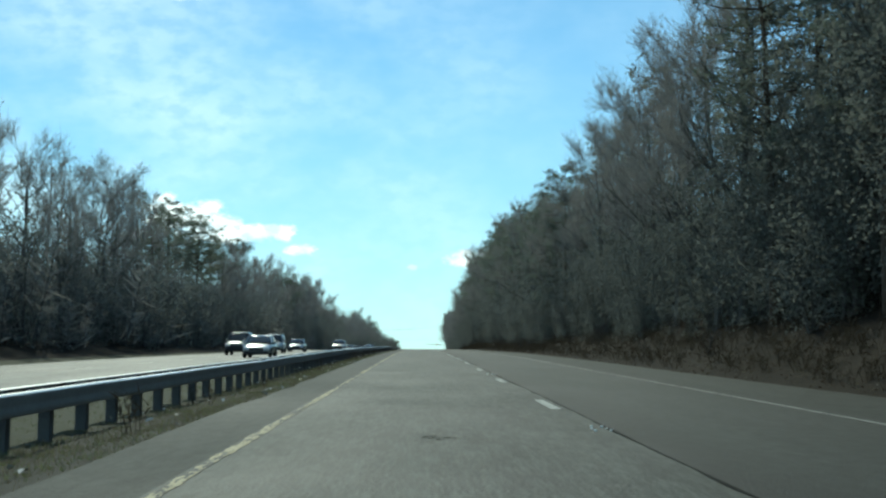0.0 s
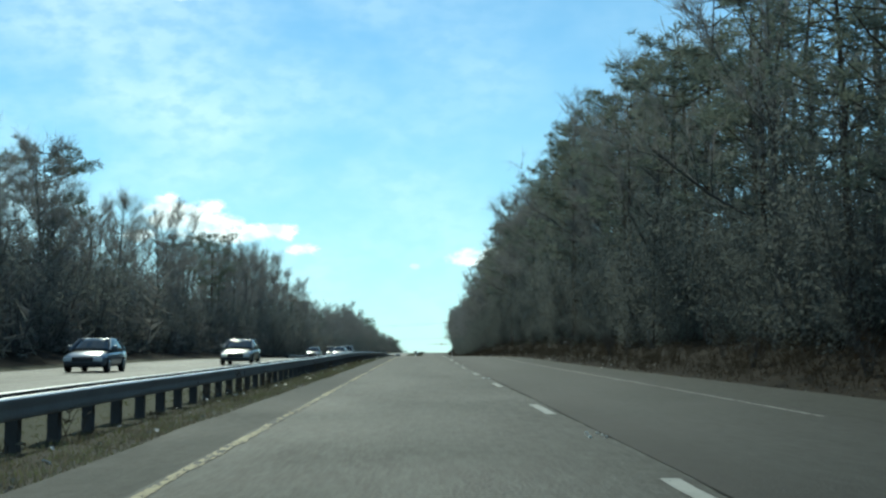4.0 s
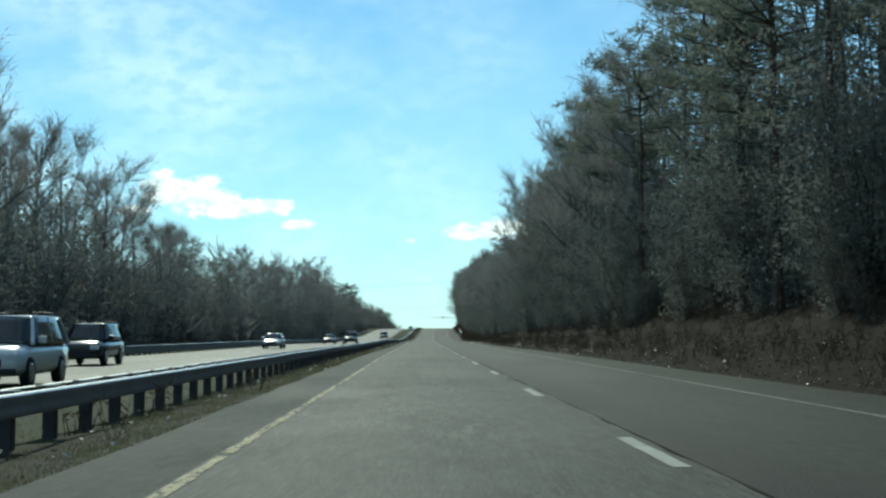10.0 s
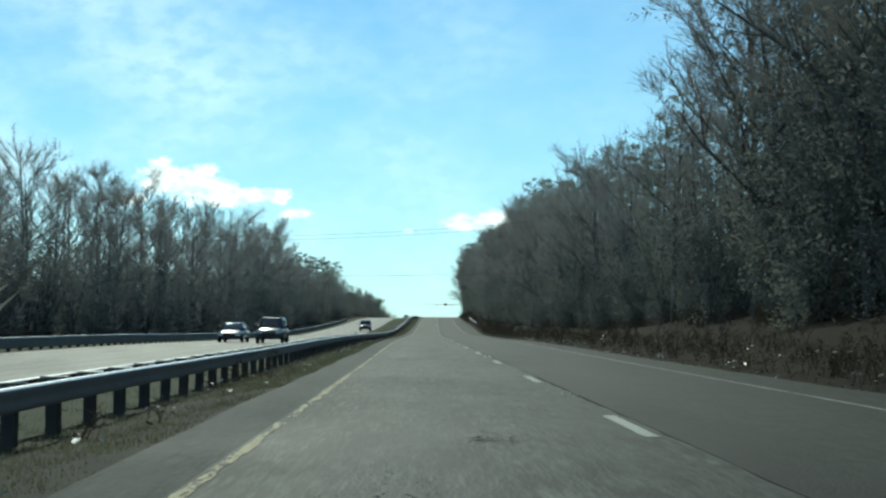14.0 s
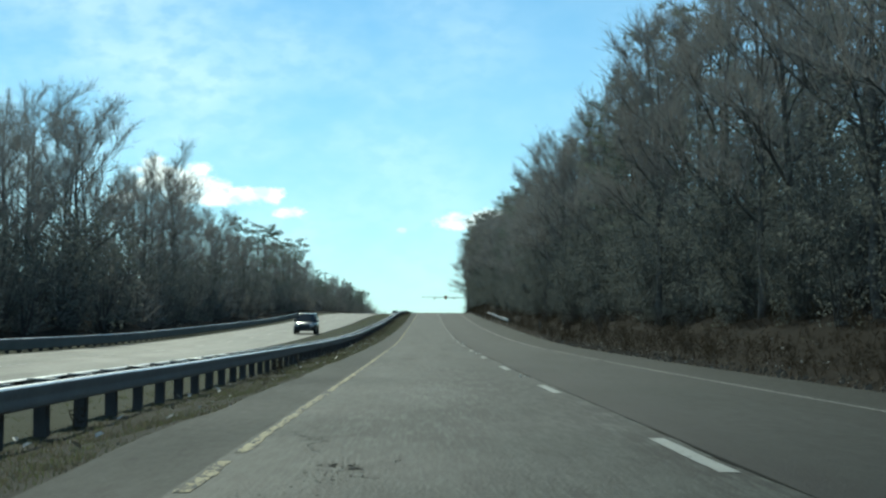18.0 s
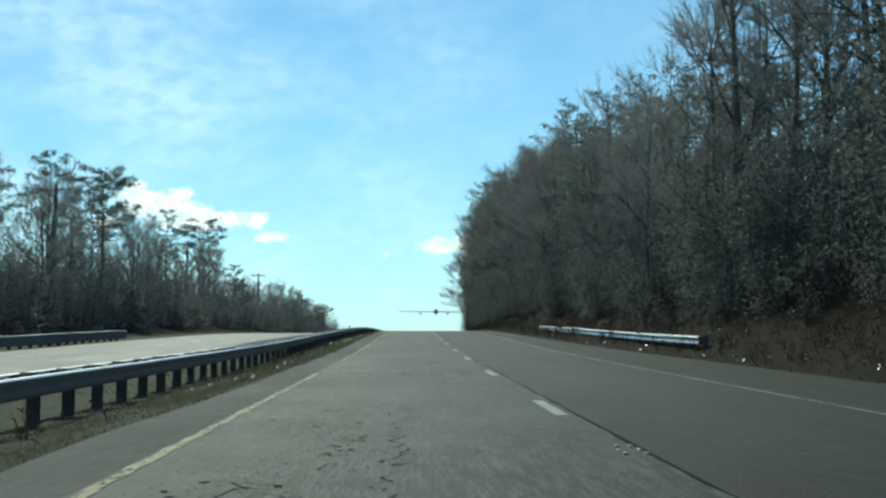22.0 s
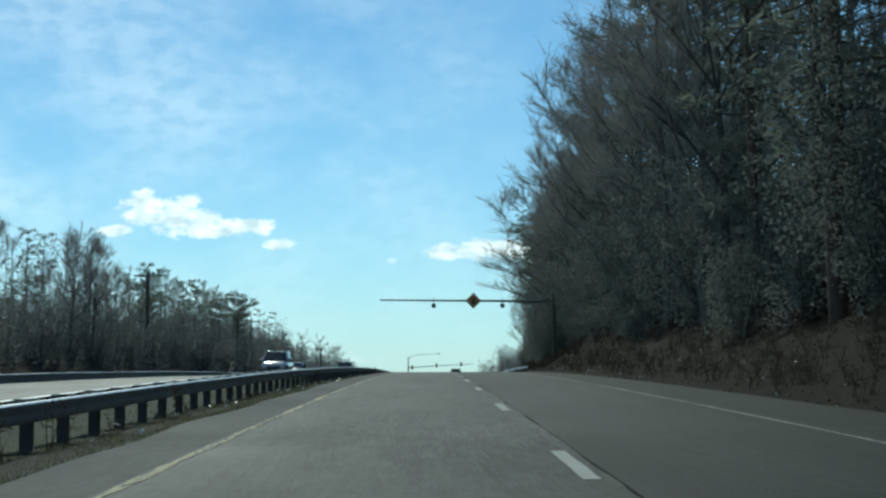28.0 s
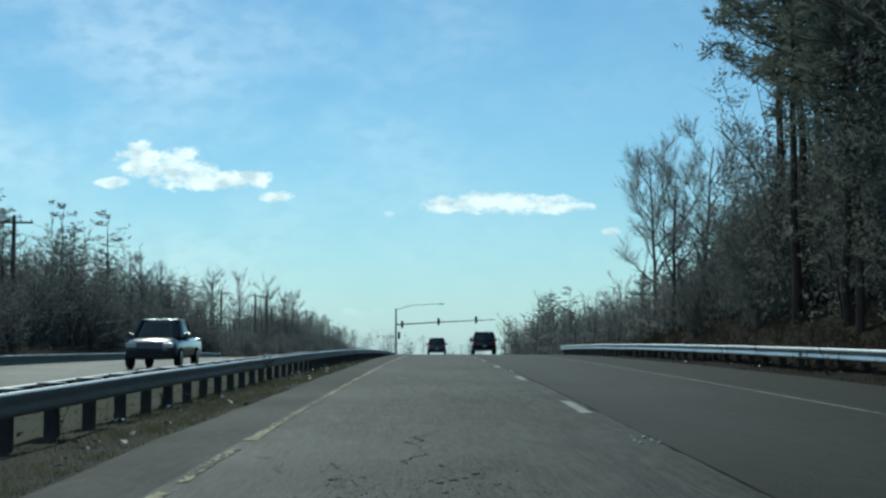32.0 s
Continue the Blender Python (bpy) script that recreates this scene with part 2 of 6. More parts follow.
def asphalt(name, base, rough, streak, spec, patch, polish=0.0, ravel=0.0):
    """Rolled asphalt: stone grain, long wheel-track streaks and darker repaired patches."""
    m = bpy.data.materials.new(name)
    m.use_nodes = True
    n, l = m.node_tree.nodes, m.node_tree.links
    b = n["Principled BSDF"]
    b.inputs["Specular IOR Level"].default_value = spec
    tc = n.new("ShaderNodeTexCoord")

    def tex(scale, detail, sx, sy):
        mp = n.new("ShaderNodeMapping")
        mp.inputs["Scale"].default_value = (sx, sy, 1)
        l.new(tc.outputs["Object"], mp.inputs[0])
        t = n.new("ShaderNodeTexNoise")
        t.inputs["Scale"].default_value, t.inputs["Detail"].default_value = scale, detail
        l.new(mp.outputs[0], t.inputs["Vector"])
        return t.outputs[0]

    def mth(op, x, y, z=None):
        t = n.new("ShaderNodeMath")
        t.operation = op
        for i, v in enumerate((x, y, z)):
            if v is None:
                continue
            if isinstance(v, (int, float)):
                t.inputs[i].default_value = v
            else:
                l.new(v, t.inputs[i])
        return t.outputs[0]

    grain = tex(30.0, 4, 1, 0.7)
    track = tex(1.6, 3, 1.0, 0.02)
    blot = tex(0.45, 5, 1.0, 0.5)
    worn = tex(1.3, 6, 1.0, 0.35)
    v = mth("MULTIPLY_ADD", mth("SUBTRACT", track, 0.5), streak, 1.0)
    v = mth("ADD", v, mth("MULTIPLY", mth("SUBTRACT", blot, 0.5), 0.9))
    v = mth("ADD", v, mth("MULTIPLY", mth("SUBTRACT", grain, 0.5), 2.3))
    v = mth("ADD", v, mth("MULTIPLY", mth("SUBTRACT", tex(8.0, 5, 1, 0.3), 0.5), 2.0))
    dark = mth("MINIMUM", mth("MAXIMUM", mth("MULTIPLY_ADD", worn, 8.0, -4.6), 0.0), 1.0)
    v = mth("MAXIMUM", mth("MULTIPLY_ADD", dark, -patch, v), 0.2)
    if ravel:
        # ravelled stretches: coarse dark and pale streaks where the top layer has worn away
        gone = mth("MINIMUM", mth("MAXIMUM", mth("MULTIPLY_ADD", tex(0.7, 5, 1.0, 0.14), 6.5, -3.1), 0.0), 1.0)
        place = n.new("ShaderNodeSeparateXYZ")
        l.new(tc.outputs["Object"], place.inputs[0])
        for y0, y1, a, b_ in ((170, 380, 0.3, 1.0), (720, 800, 1.0, 0.5)):
            stretch = n.new("ShaderNodeMapRange")
            for q, val in enumerate((y0, y1, a, b_)):
                stretch.inputs[q + 1].default_value = val
            l.new(place.outputs[1], stretch.inputs[0])
            gone = mth("MULTIPLY", gone, stretch.outputs[0])
        fleck = mth("SUBTRACT", tex(34.0, 3, 1.0, 0.045), 0.5)
        fleck2 = mth("SUBTRACT", tex(11.0, 4, 1.0, 0.07), 0.5)
        v = mth("ADD", v, mth("MULTIPLY", fleck, mth("MULTIPLY_ADD", gone, 5.0 * ravel, 2.4 * ravel)))
        v = mth("ADD", v, mth("MULTIPLY", fleck2, mth("MULTIPLY_ADD", gone, 4.2 * ravel, 1.3 * ravel)))
        v = mth("ADD", v, mth("MULTIPLY", mth("SUBTRACT", tex(3.2, 5, 1.0, 0.22), 0.5), mth("MULTIPLY_ADD", gone, 3.2 * ravel, 1.0 * ravel)))
        v = mth("MAXIMUM", mth("MULTIPLY_ADD", gone, -0.34 * ravel, v), 0.12)
    if polish:
        # the lane's outer part is worn paler than the strip along the joint
        sp = n.new("ShaderNodeSeparateXYZ")
        l.new(tc.outputs["UV"], sp.inputs[0])
        ramp = n.new("ShaderNodeMapRange")
        ramp.interpolation_type = "SMOOTHSTEP"
        ramp.inputs[1].default_value, ramp.inputs[2].default_value, ramp.inputs[3].default_value, ramp.inputs[4].default_value = 0.0, 0.36, 1.0 - polish, 1.0 + polish * 0.14
        l.new(mth("ADD", sp.outputs[0], mth("MULTIPLY", mth("SUBTRACT", blot, 0.5), 0.4)), ramp.inputs[0])
        v = mth("MULTIPLY", v, ramp.outputs[0])
    mix = n.new("ShaderNodeMix")
    mix.data_type, mix.blend_type = "RGBA", "MULTIPLY"
    mix.inputs[0].default_value = 1.0
    mix.inputs[6].default_value = (*base, 1)
    cmb = n.new("ShaderNodeCombineColor")
    for k in range(3):
        l.new(v, cmb.inputs[k])
    l.new(cmb.outputs[0], mix.inputs[7])
    l.new(mix.outputs[2], b.inputs["Base Color"])
    rr = mth("MULTIPLY_ADD", blot, 0.2, rough - 0.1)
    l.new(rr, b.inputs["Roughness"])
    bp = n.new("ShaderNodeBump")
    bp.inputs["Strength"].default_value, bp.inputs["Distance"].default_value = 0.6, 0.012
    l.new(grain, bp.inputs["Height"])
    l.new(bp.outputs[0], b.inputs["Normal"])
    return m


M_ASPH = asphalt("asphalt_old", (0.0308, 0.0348, 0.0282), 0.76, 1.2, 0.22, 0.55, ravel=1.0)
M_ASPH2 = asphalt("asphalt_newer", (0.0184, 0.0215, 0.0180), 0.78, 0.8, 0.22, 0.2, 0.72, ravel=0.25)
M_SHOULD = asphalt("asphalt_shoulder", (0.026, 0.0293, 0.0240), 0.82, 0.7, 0.18, 0.3, ravel=0.35)
M_OPP = asphalt("asphalt_opposite", (0.075, 0.077, 0.067), 0.7, 1.7, 0.3, 0.4)
M_SEAM = mat("tar_seam", (0.0185, 0.0195, 0.0175), 0.95, var=0.5, scale=1.2, fine=30, bump=0.3, spec=0.05)


def road_paint(name, base, under, lost, stretch=0.25):
    """Old line paint with flakes missing, the asphalt showing through."""
    m = mat(name, base, 0.78, var=0.25, scale=1.5, fine=30, bump=0.15, spec=0.2)
    n, l = m.node_tree.nodes, m.node_tree.links
    b = n["Principled BSDF"]
    old = b.inputs["Base Color"].links[0].from_socket
    tc = n.new("ShaderNodeTexCoord")
    mp = n.new("ShaderNodeMapping")
    mp.inputs["Scale"].default_value = (1, stretch, 1)
    l.new(tc.outputs["Object"], mp.inputs[0])
    t = n.new("ShaderNodeTexNoise")
    t.inputs["Scale"].default_value, t.inputs["Detail"].default_value, t.inputs["Roughness"].default_value = 17.0, 5.0, 0.7
    l.new(mp.outputs[0], t.inputs["Vector"])
    t2 = n.new("ShaderNodeTexNoise")
    t2.inputs["Scale"].default_value, t2.inputs["Detail"].default_value = 0.35, 3.0
    l.new(tc.outputs["Object"], t2.inputs["Vector"])
    ad = n.new("ShaderNodeMath")
    ad.operation = "MULTIPLY_ADD"
    l.new(t2.outputs[0], ad.inputs[0])
    ad.inputs[1].default_value = 0.5
    l.new(t.outputs[0], ad.inputs[2])
    mr = n.new("ShaderNodeMapRange")
    mr.inputs[1].default_value, mr.inputs[2].default_value = lost, lost + 0.07
    l.new(ad.outputs[0], mr.inputs[0])
    mx = n.new("ShaderNodeMix")
    mx.data_type = "RGBA"
    l.new(mr.outputs[0], mx.inputs[0])
    l.new(old, mx.inputs[6])
    mx.inputs[7].default_value = (*under, 1)
    l.new(mx.outputs[2], b.inputs["Base Color"])
    return m


M_WHITE = road_paint("white_road_paint", (0.40, 0.40, 0.36), (0.04, 0.04, 0.035), 0.86)
M_EDGE = road_paint("thin_white_road_paint", (0.27, 0.27, 0.24), (0.04, 0.04, 0.035), 0.80)
M_YELLOW = road_paint("yellow_road_paint", (0.41, 0.345, 0.195), (0.035, 0.035, 0.03), 0.735)
M_CRACK = mat("crack_filler", (0.019, 0.0195, 0.018), 0.9, var=0.3, scale=3, fine=40, bump=0.2, spec=0.05)
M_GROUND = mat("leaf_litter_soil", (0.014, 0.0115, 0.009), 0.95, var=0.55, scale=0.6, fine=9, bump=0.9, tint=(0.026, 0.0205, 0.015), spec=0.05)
# much paler than the bank's litter, to bounce light up into the woods
M_FLOOR = mat("bounce_forest_floor", (0.10, 0.08, 0.058), 0.95, var=0.4, scale=0.6, fine=9, bump=0.9, spec=0.05)
M_GRASS = mat("worn_verge_soil", (0.040, 0.037, 0.027), 0.9, var=0.35, scale=1.2, fine=18, bump=0.8, spec=0.1)
M_LAWN = mat("winter_lawn", (0.047, 0.051, 0.027), 0.9, var=0.3, scale=1.2, fine=18, bump=0.8, spec=0.1)
M_GALV = mat("galvanised_steel", (0.28, 0.277, 0.265), 0.58, metal=0.35, var=0.2, scale=1.5, fine=14, bump=0.1, spec=0.4)
# far paler than the beam's steel: sunlight on the top edge put into the colour
M_LIP = mat("sunlit_zinc", (0.74, 0.74, 0.72), 0.35, metal=0.25, var=0.12, scale=1.5, fine=14, bump=0.05)
M_POST = mat("weathered_post", (0.085, 0.088, 0.09), 0.8, var=0.3, scale=3, fine=30, bump=0.4, obj_var=0.4)
M_BARK = mat("grey_bark", (0.115, 0.108, 0.10), 0.9, var=0.3, scale=2, fine=14, bump=0.6, obj_var=0.5, spec=0.1)
M_TWIG = mat("bare_twigs", (0.145, 0.139, 0.131), 0.9, var=0.25, scale=0.4, fine=3, bump=0, obj_var=0.6, tint=(0.185, 0.176, 0.163), spec=0.1, thin=0.6)
M_PINE = mat("pine_needles", (0.085, 0.102, 0.082), 0.95, var=0.2, scale=0.5, fine=4, bump=0, obj_var=0.5, tint=(0.112, 0.12, 0.096), spec=0.05, thin=1.0)
M_PBARK = mat("pine_bark", (0.10, 0.075, 0.058), 0.9, var=0.35, scale=2, fine=10, bump=0.6, obj_var=0.4, spec=0.2)
M_BUSH = mat("evergreen_undergrowth", (0.088, 0.096, 0.085), 0.95, var=0.2, scale=0.6, fine=5, bump=0, obj_var=0.7, tint=(0.1, 0.104, 0.094), spec=0.05, thin=1.0)
M_THICK = mat("grey_scrub_twigs", (0.132, 0.128, 0.120), 0.95, var=0.3, scale=0.4, fine=3, bump=0, tint=(0.17, 0.163, 0.15), spec=0.05, thin=0.8)
M_OAK = mat("withered_leaves", (0.052, 0.034, 0.021), 0.9, var=0.35, scale=0.6, fine=5, bump=0, obj_var=0.5, spec=0.05, thin=0.3)
M_SIGN = mat("faded_orange_sheeting", (0.50, 0.25, 0.09), 0.6, var=0.1, scale=2, fine=30, bump=0.02)
M_BLACK = mat("black_paint", (0.015, 0.015, 0.016), 0.5, var=0.2, scale=4, fine=40, bump=0.02)
# creosoted timber; also darkens the gantry's steel pole in place of shade
M_POLE = mat("creosoted_and_shaded_pole", (0.075, 0.062, 0.05), 0.85, var=0.3, scale=2, fine=20, bump=0.4, obj_var=0.3)
M_WIRE = mat("cable_sheath", (0.03, 0.03, 0.032), 0.6, var=0.1, scale=3, fine=20, bump=0)
M_CERAM = mat("brown_porcelain", (0.08, 0.04, 0.025), 0.3, var=0.1, scale=6, fine=40, bump=0)


# ---- mesh helpers ----
def finish(bm, name, material, smooth=False):
    me = bpy.data.meshes.new(name)
    bm.to_mesh(me)
    bm.free()
    me.materials.append(material)
    if smooth:
        me.polygons.foreach_set("use_smooth", [True] * len(me.polygons))
    return me


def part(name, bm, material, parent, label="", smooth=False):
    ob = new(name, finish(bm, name, material, smooth))
    ob.parent = parent
    if label:
        ob["label"] = label
    return ob


def share(name, me, parent, m=None, label=""):
    ob = new(name, me)
    ob.parent = parent
    if m is not None:
        ob.matrix_basis = m
    if label:
        ob["label"] = label
    return ob


def mesh_of(name, verts, faces, material, smooth=False):
    me = bpy.data.meshes.new(name)
    me.from_pydata(verts, [], faces)
    me.materials.append(material)
    if smooth:
        me.polygons.foreach_set("use_smooth", [True] * len(faces))
    return me


def box(bm, x0, y0, z0, x1, y1, z1, bevel=0.0):
    r = bmesh.ops.create_cube(bm, size=1.0)
    for v in r["verts"]:
        v.co = Vector(((x0 + x1) / 2 + v.co.x * (x1 - x0), (y0 + y1) / 2 + v.co.y * (y1 - y0), (z0 + z1) / 2 + v.co.z * (z1 - z0)))
    if bevel:
        es = list({e for v in r["verts"] for e in v.link_edges})
        bmesh.ops.bevel(bm, geom=es, offset=bevel, segments=2, affect="EDGES", profile=0.6)
    return r["verts"]


def tube(bm, pts, radii, sides=8, cap=True):
    rings = []
    for i, p in enumerate(pts):
        p = Vector(p)
        d = (Vector(pts[min(i + 1, len(pts) - 1)]) - Vector(pts[max(i - 1, 0)])).normalized()
        a = d.orthogonal().normalized()
        b = d.cross(a)
        rings.append([bm.verts.new(p + (a * math.cos(q) + b * math.sin(q)) * radii[i]) for q in [2 * math.pi * k / sides for k in range(sides)]])
    for r0, r1 in zip(rings, rings[1:]):
        for k in range(sides):
            bm.faces.new((r0[k], r0[(k + 1) % sides], r1[(k + 1) % sides], r1[k]))
    if cap:
        bm.faces.new(rings[0][::-1])
        bm.faces.new(rings[-1])


def hash_noise(x, y, s=1.0):
    return noise.noise(Vector((x * s, y * s, 3.7)))


# ---- the lie of the land across the road, relative to our lane ----
CROSS = [(-600, 10), (-120, 9), (-60, 5.0), (-34, 2.0), (-26, 0.9), (-21.5, -0.1), (-19, -0.4), (-17.9, -0.42), (-9.4, -0.42), (-9.0, -0.27), (-7.4, -0.33), (-5.0, -0.36),
         (-3.7, -0.24), (-3.15, -0.12), (-2.8, -0.07), (-2.3, -0.06), (-2.1, -0.10), (-1.9, -0.16), (8.0, -0.16), (8.5, -0.06), (10.0, 0.35), (13, 1.5), (18, 3.0), (40, 5.5), (120, 8), (600, 12)]


def cross(x):
    for (x0, z0), (x1, z1) in zip(CROSS, CROSS[1:]):
        if x <= x1:
            return z0 + (z1 - z0) * (x - x0) / (x1 - x0)
    return CROSS[-1][1]


def bank(y):
    """How high the cutting on the right stands, 0 to 1.6."""
    b = 1.05 + 0.35 * math.sin(y / 47.0 + 1.2) + 0.3 * hash_noise(0, y, 0.02)
    b += 0.7 * max(0.0, min(1.0, (y - 690) / 20.0, (885 - y) / 20.0))
    if y > 945:
        b *= max(0.0, 1 - (y - 945) / 50.0)
    return b


EDGE_R_X = [(-60, 8.2), (120, 8.3), (170, 7.6), (250, 7.4), (340, 7.4), (385, 6.9), (430, 7.0), (480, 7.3), (540, 7.6), (590, 8.2), (630, 8.5), (670, 7.8), (800, 7.8), (870, 7.9), (915, 8.7), (1700, 8.7)]


def pave_edge(y):
    """How far out the paved shoulder reaches on the right."""
    for (y0, a), (y1, b) in zip(EDGE_R_X, EDGE_R_X[1:]):
        if y <= y1:
            return a + (b - a) * max(0.0, y - y0) / (y1 - y0)
    return EDGE_R_X[-1][1]


def land(x, y):
    """Ground height; x counts from our lane's line."""
    lie = x
    if x > 5.5:
        lie = x + (8.05 - pave_edge(y)) * min(1.0, max(0.0, (14 - x) / 3))
    z = cross(lie)
    if lie > 8.5:
        z = -0.06 + (z + 0.06) * bank(y)
        if y > 960:
            z -= min(4.0, (x - 8.5) * 0.12) * min(1, (y - 960) / 60)
    if x > 9 or x < -20:
        a = min(1.0, (x - 9) / 4 if x > 9 else (-20 - x) / 4)
        z += a * (0.45 * hash_noise(x, y, 0.13) + 0.25 * hash_noise(x + 50, y, 0.45))
    return z


def spot(x, y):
    return Vector((rx(y) + x, y, rz(y) + land(x, y)))


# ---- ground: one sheet to the horizon ----
gx = [-2500, -1200, -600, -300, -120, -80, -60, -48, -40, -34, -30, -27, -24, -22, -20.5, -19, -17.9, -17.5, -9.4, -9.0, -7.8, -7.2, -6.4, -5.6, -4.8, -4.2, -3.7, -3.4, -3.15, -2.95, -2.8, -2.55, -2.3, -2.1, -1.9,
      5.6, 6.4, 6.7, 7.0, 7.3, 7.6, 8.0, 8.3, 8.6, 9, 9.5, 10, 10.6, 11.2, 12, 13, 14, 15.5, 17, 19, 22, 26, 32, 40, 55, 80, 120, 300, 600, 1200, 2500]
gy = [-60 + 2.0 * i for i in range(520)] + [980 + 12 * i for i in range(1, 40)] + [1500, 1600, 1800, 2100, 2600, 3400, 4600]
gv, gf = [], []
for y in gy:
    for x in gx:
        p = spot(x, y)
        if -8.9 < x < -2.3:
            p.z += 0.05 * hash_noise(x, y, 0.9)
        gv.append(p)
nx = len(gx)
for j in range(len(gy) - 1):
    for i in range(nx - 1):
        gf.append((j * nx + i, j * nx + i + 1, (j + 1) * nx + i + 1, (j + 1) * nx + i))
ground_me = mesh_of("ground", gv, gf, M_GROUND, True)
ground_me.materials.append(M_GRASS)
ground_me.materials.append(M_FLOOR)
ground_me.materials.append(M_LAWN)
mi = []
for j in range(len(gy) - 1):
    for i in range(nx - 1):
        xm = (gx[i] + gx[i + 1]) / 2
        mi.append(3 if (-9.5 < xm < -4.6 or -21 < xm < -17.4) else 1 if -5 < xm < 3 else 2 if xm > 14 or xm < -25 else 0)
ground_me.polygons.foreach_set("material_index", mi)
ground = tagged(new("ground", ground_me), "brown leaf litter and dull winter grass beside the highway", "ground", kind="structure")


def strip(name, xs, y0, y1, step, material, z=0.0, thick=0.16, wob=0.0, drop=None, wob_r=True):
    """A ribbon along the road with side faces. xs: left and right edge."""
    n = max(2, int(round((y1 - y0) / step)) + 1)
    vs, fs = [], []
    for k in range(n):
        y = y0 + (y1 - y0) * k / (n - 1)
        a = (xs[0](y) if callable(xs[0]) else xs[0]) + (wob * hash_noise(1.3, y, 0.35) if wob else 0)
        b = (xs[1](y) if callable(xs[1]) else xs[1]) + (wob * hash_noise(11.3, y, 0.35) if wob and wob_r else 0)
        base = rz(y) + z
        sl = drop or 0.0
        vs += [(rx(y) + a, y, base + sl), (rx(y) + b, y, base), (rx(y) + a, y, base + sl - thick), (rx(y) + b, y, base - thick)]
    for k in range(n - 1):
        i = 4 * k
        fs += [(i, i + 1, i + 5, i + 4), (i + 2, i, i + 4, i + 6), (i + 1, i + 3, i + 7, i + 5)]
    me = mesh_of(name, vs, fs, material)
    uv = me.uv_layers.new(name="across")
    uv.data.foreach_set("uv", [c for lp in me.loops for c in ((0.0 if lp.vertex_index % 2 == 0 else 1.0), vs[lp.vertex_index][1] * 0.1)])
    return me


def shoulder_edge(y):
    """Outer edge of the narrow paved strip by the median."""
    return -2.7 - 0.12 * math.sin(y / 37.0) + 0.10 * hash_noise(6, y, 0.25)


def setting(name, me, label, category):
    return tagged(new(name, me), label, category, kind="structure")


setting("road_left_lane", strip("road_left_lane", (-1.84, 2.06), -60, 1700, 4, M_ASPH), "worn grey asphalt travel lane with patches and cracks", "road")
setting("road_right_lane", strip("road_right_lane", (2.06, 5.8), -60, 1700, 4, M_ASPH2, z=0.0), "darker newer asphalt travel lane", "road")
setting("road_seam", strip("road_seam", (lambda y: 2.05 - 0.045 * max(0.0, 0.35 + hash_noise(2, y, 0.9) + 0.5 * hash_noise(7, y, 0.08)), 2.055), -60, 1300, 0.25, M_SEAM, z=0.004, thick=0.003, wob=0.02), "black tar seam between the two lanes", "road seam")
setting("road_shoulder_right", strip("road_shoulder_right", (5.79, lambda y: pave_edge(y) + 0.10 * hash_noise(4, y, 0.5)), -60, 1700, 1.0, M_SHOULD, z=-0.005), "dark grey asphalt shoulder", "road shoulder")
setting("road_shoulder_left", strip("road_shoulder_left", (shoulder_edge, -1.83), -60, 1700, 1.0, M_SHOULD, z=-0.003, thick=0.12, wob=0.07, wob_r=False), "ragged narrow asphalt shoulder", "road shoulder")
setting("road_opposite", strip("road_opposite", (-17.7, -9.2), -60, 1700, 4, M_OPP, z=OPPZ, thick=0.3), "pale asphalt of the opposite carriageway", "road")

M_MARK = mat("worn_steel_marker", (0.7, 0.7, 0.68), 0.3, metal=0.7, var=0.4, scale=6, fine=60, bump=0.1)

# ---- road markings ----
EDGE_L, DASH_X, EDGE_R = -1.76, 1.86, 5.52
DASH0 = 19.91


def paint_line(name, x, w, y0, y1, material, label, z=0.005, wob=0.01, gaps=0.0):
    """A worn painted line: short quads with ragged edges and missing flakes."""
    vs, fs = [], []
    y = y0
    while y < y1:
        ln = 0.18 if y < 950 else 3.0
        if not (gaps and hash_noise(x, y, 0.09) * 0.6 + hash_noise(x, y, 0.7) * 0.6 > gaps):
            a = w * (0.5 + wob * 10 * (hash_noise(x + 3, y, 1.7)))
            b = w * (0.5 + wob * 10 * (hash_noise(x + 8, y, 1.9)))
            i = len(vs)
            for yy in (y, y + ln):
                vs += [(rx(yy) + x - a, yy, rz(yy) + z), (rx(yy) + x + b, yy, rz(yy) + z)]
            fs.append((i, i + 1, i + 3, i + 2))
        y += ln
    return setting(name, mesh_of(name, vs, fs, material), label, "road marking")


paint_line("edge_line_left", EDGE_L, 0.092, -40, 1300, M_YELLOW, "faded chipped yellow edge line", gaps=0.40, wob=0.045)
paint_line("edge_line_right", EDGE_R, 0.085, -40, 1300, M_EDGE, "thin worn white edge line", z=0.005, gaps=0.4, wob=0.02)
paint_line("edge_line_opposite", -17.0, 0.12, -40, 1300, M_WHITE, "white edge line of the opposite carriageway", z=OPPZ + 0.006)
lane_marks = tagged(new("lane_line", None), "broken white lane line of short worn dashes", "road marking", kind="structure")
k = 0
while DASH0 + 12.19 * k < 1250:
    y0 = DASH0 + 12.19 * k
    k += 1
    if y0 < -30:
        continue
    vs, fs = [], []
    for s in range(9):
        y = y0 + 3.05 * s / 8
        ex = 0.012 * hash_noise(1, y, 3)
        vs += [(rx(y) + DASH_X - 0.075 + ex, y, rz(y) + 0.005), (rx(y) + DASH_X + 0.075 + ex, y, rz(y) + 0.005)]
        if s:
            i = 2 * s
            fs.append((i - 2, i - 1, i + 1, i))
    share("dash", mesh_of("dash", vs, fs, M_WHITE), lane_marks)
k = 0
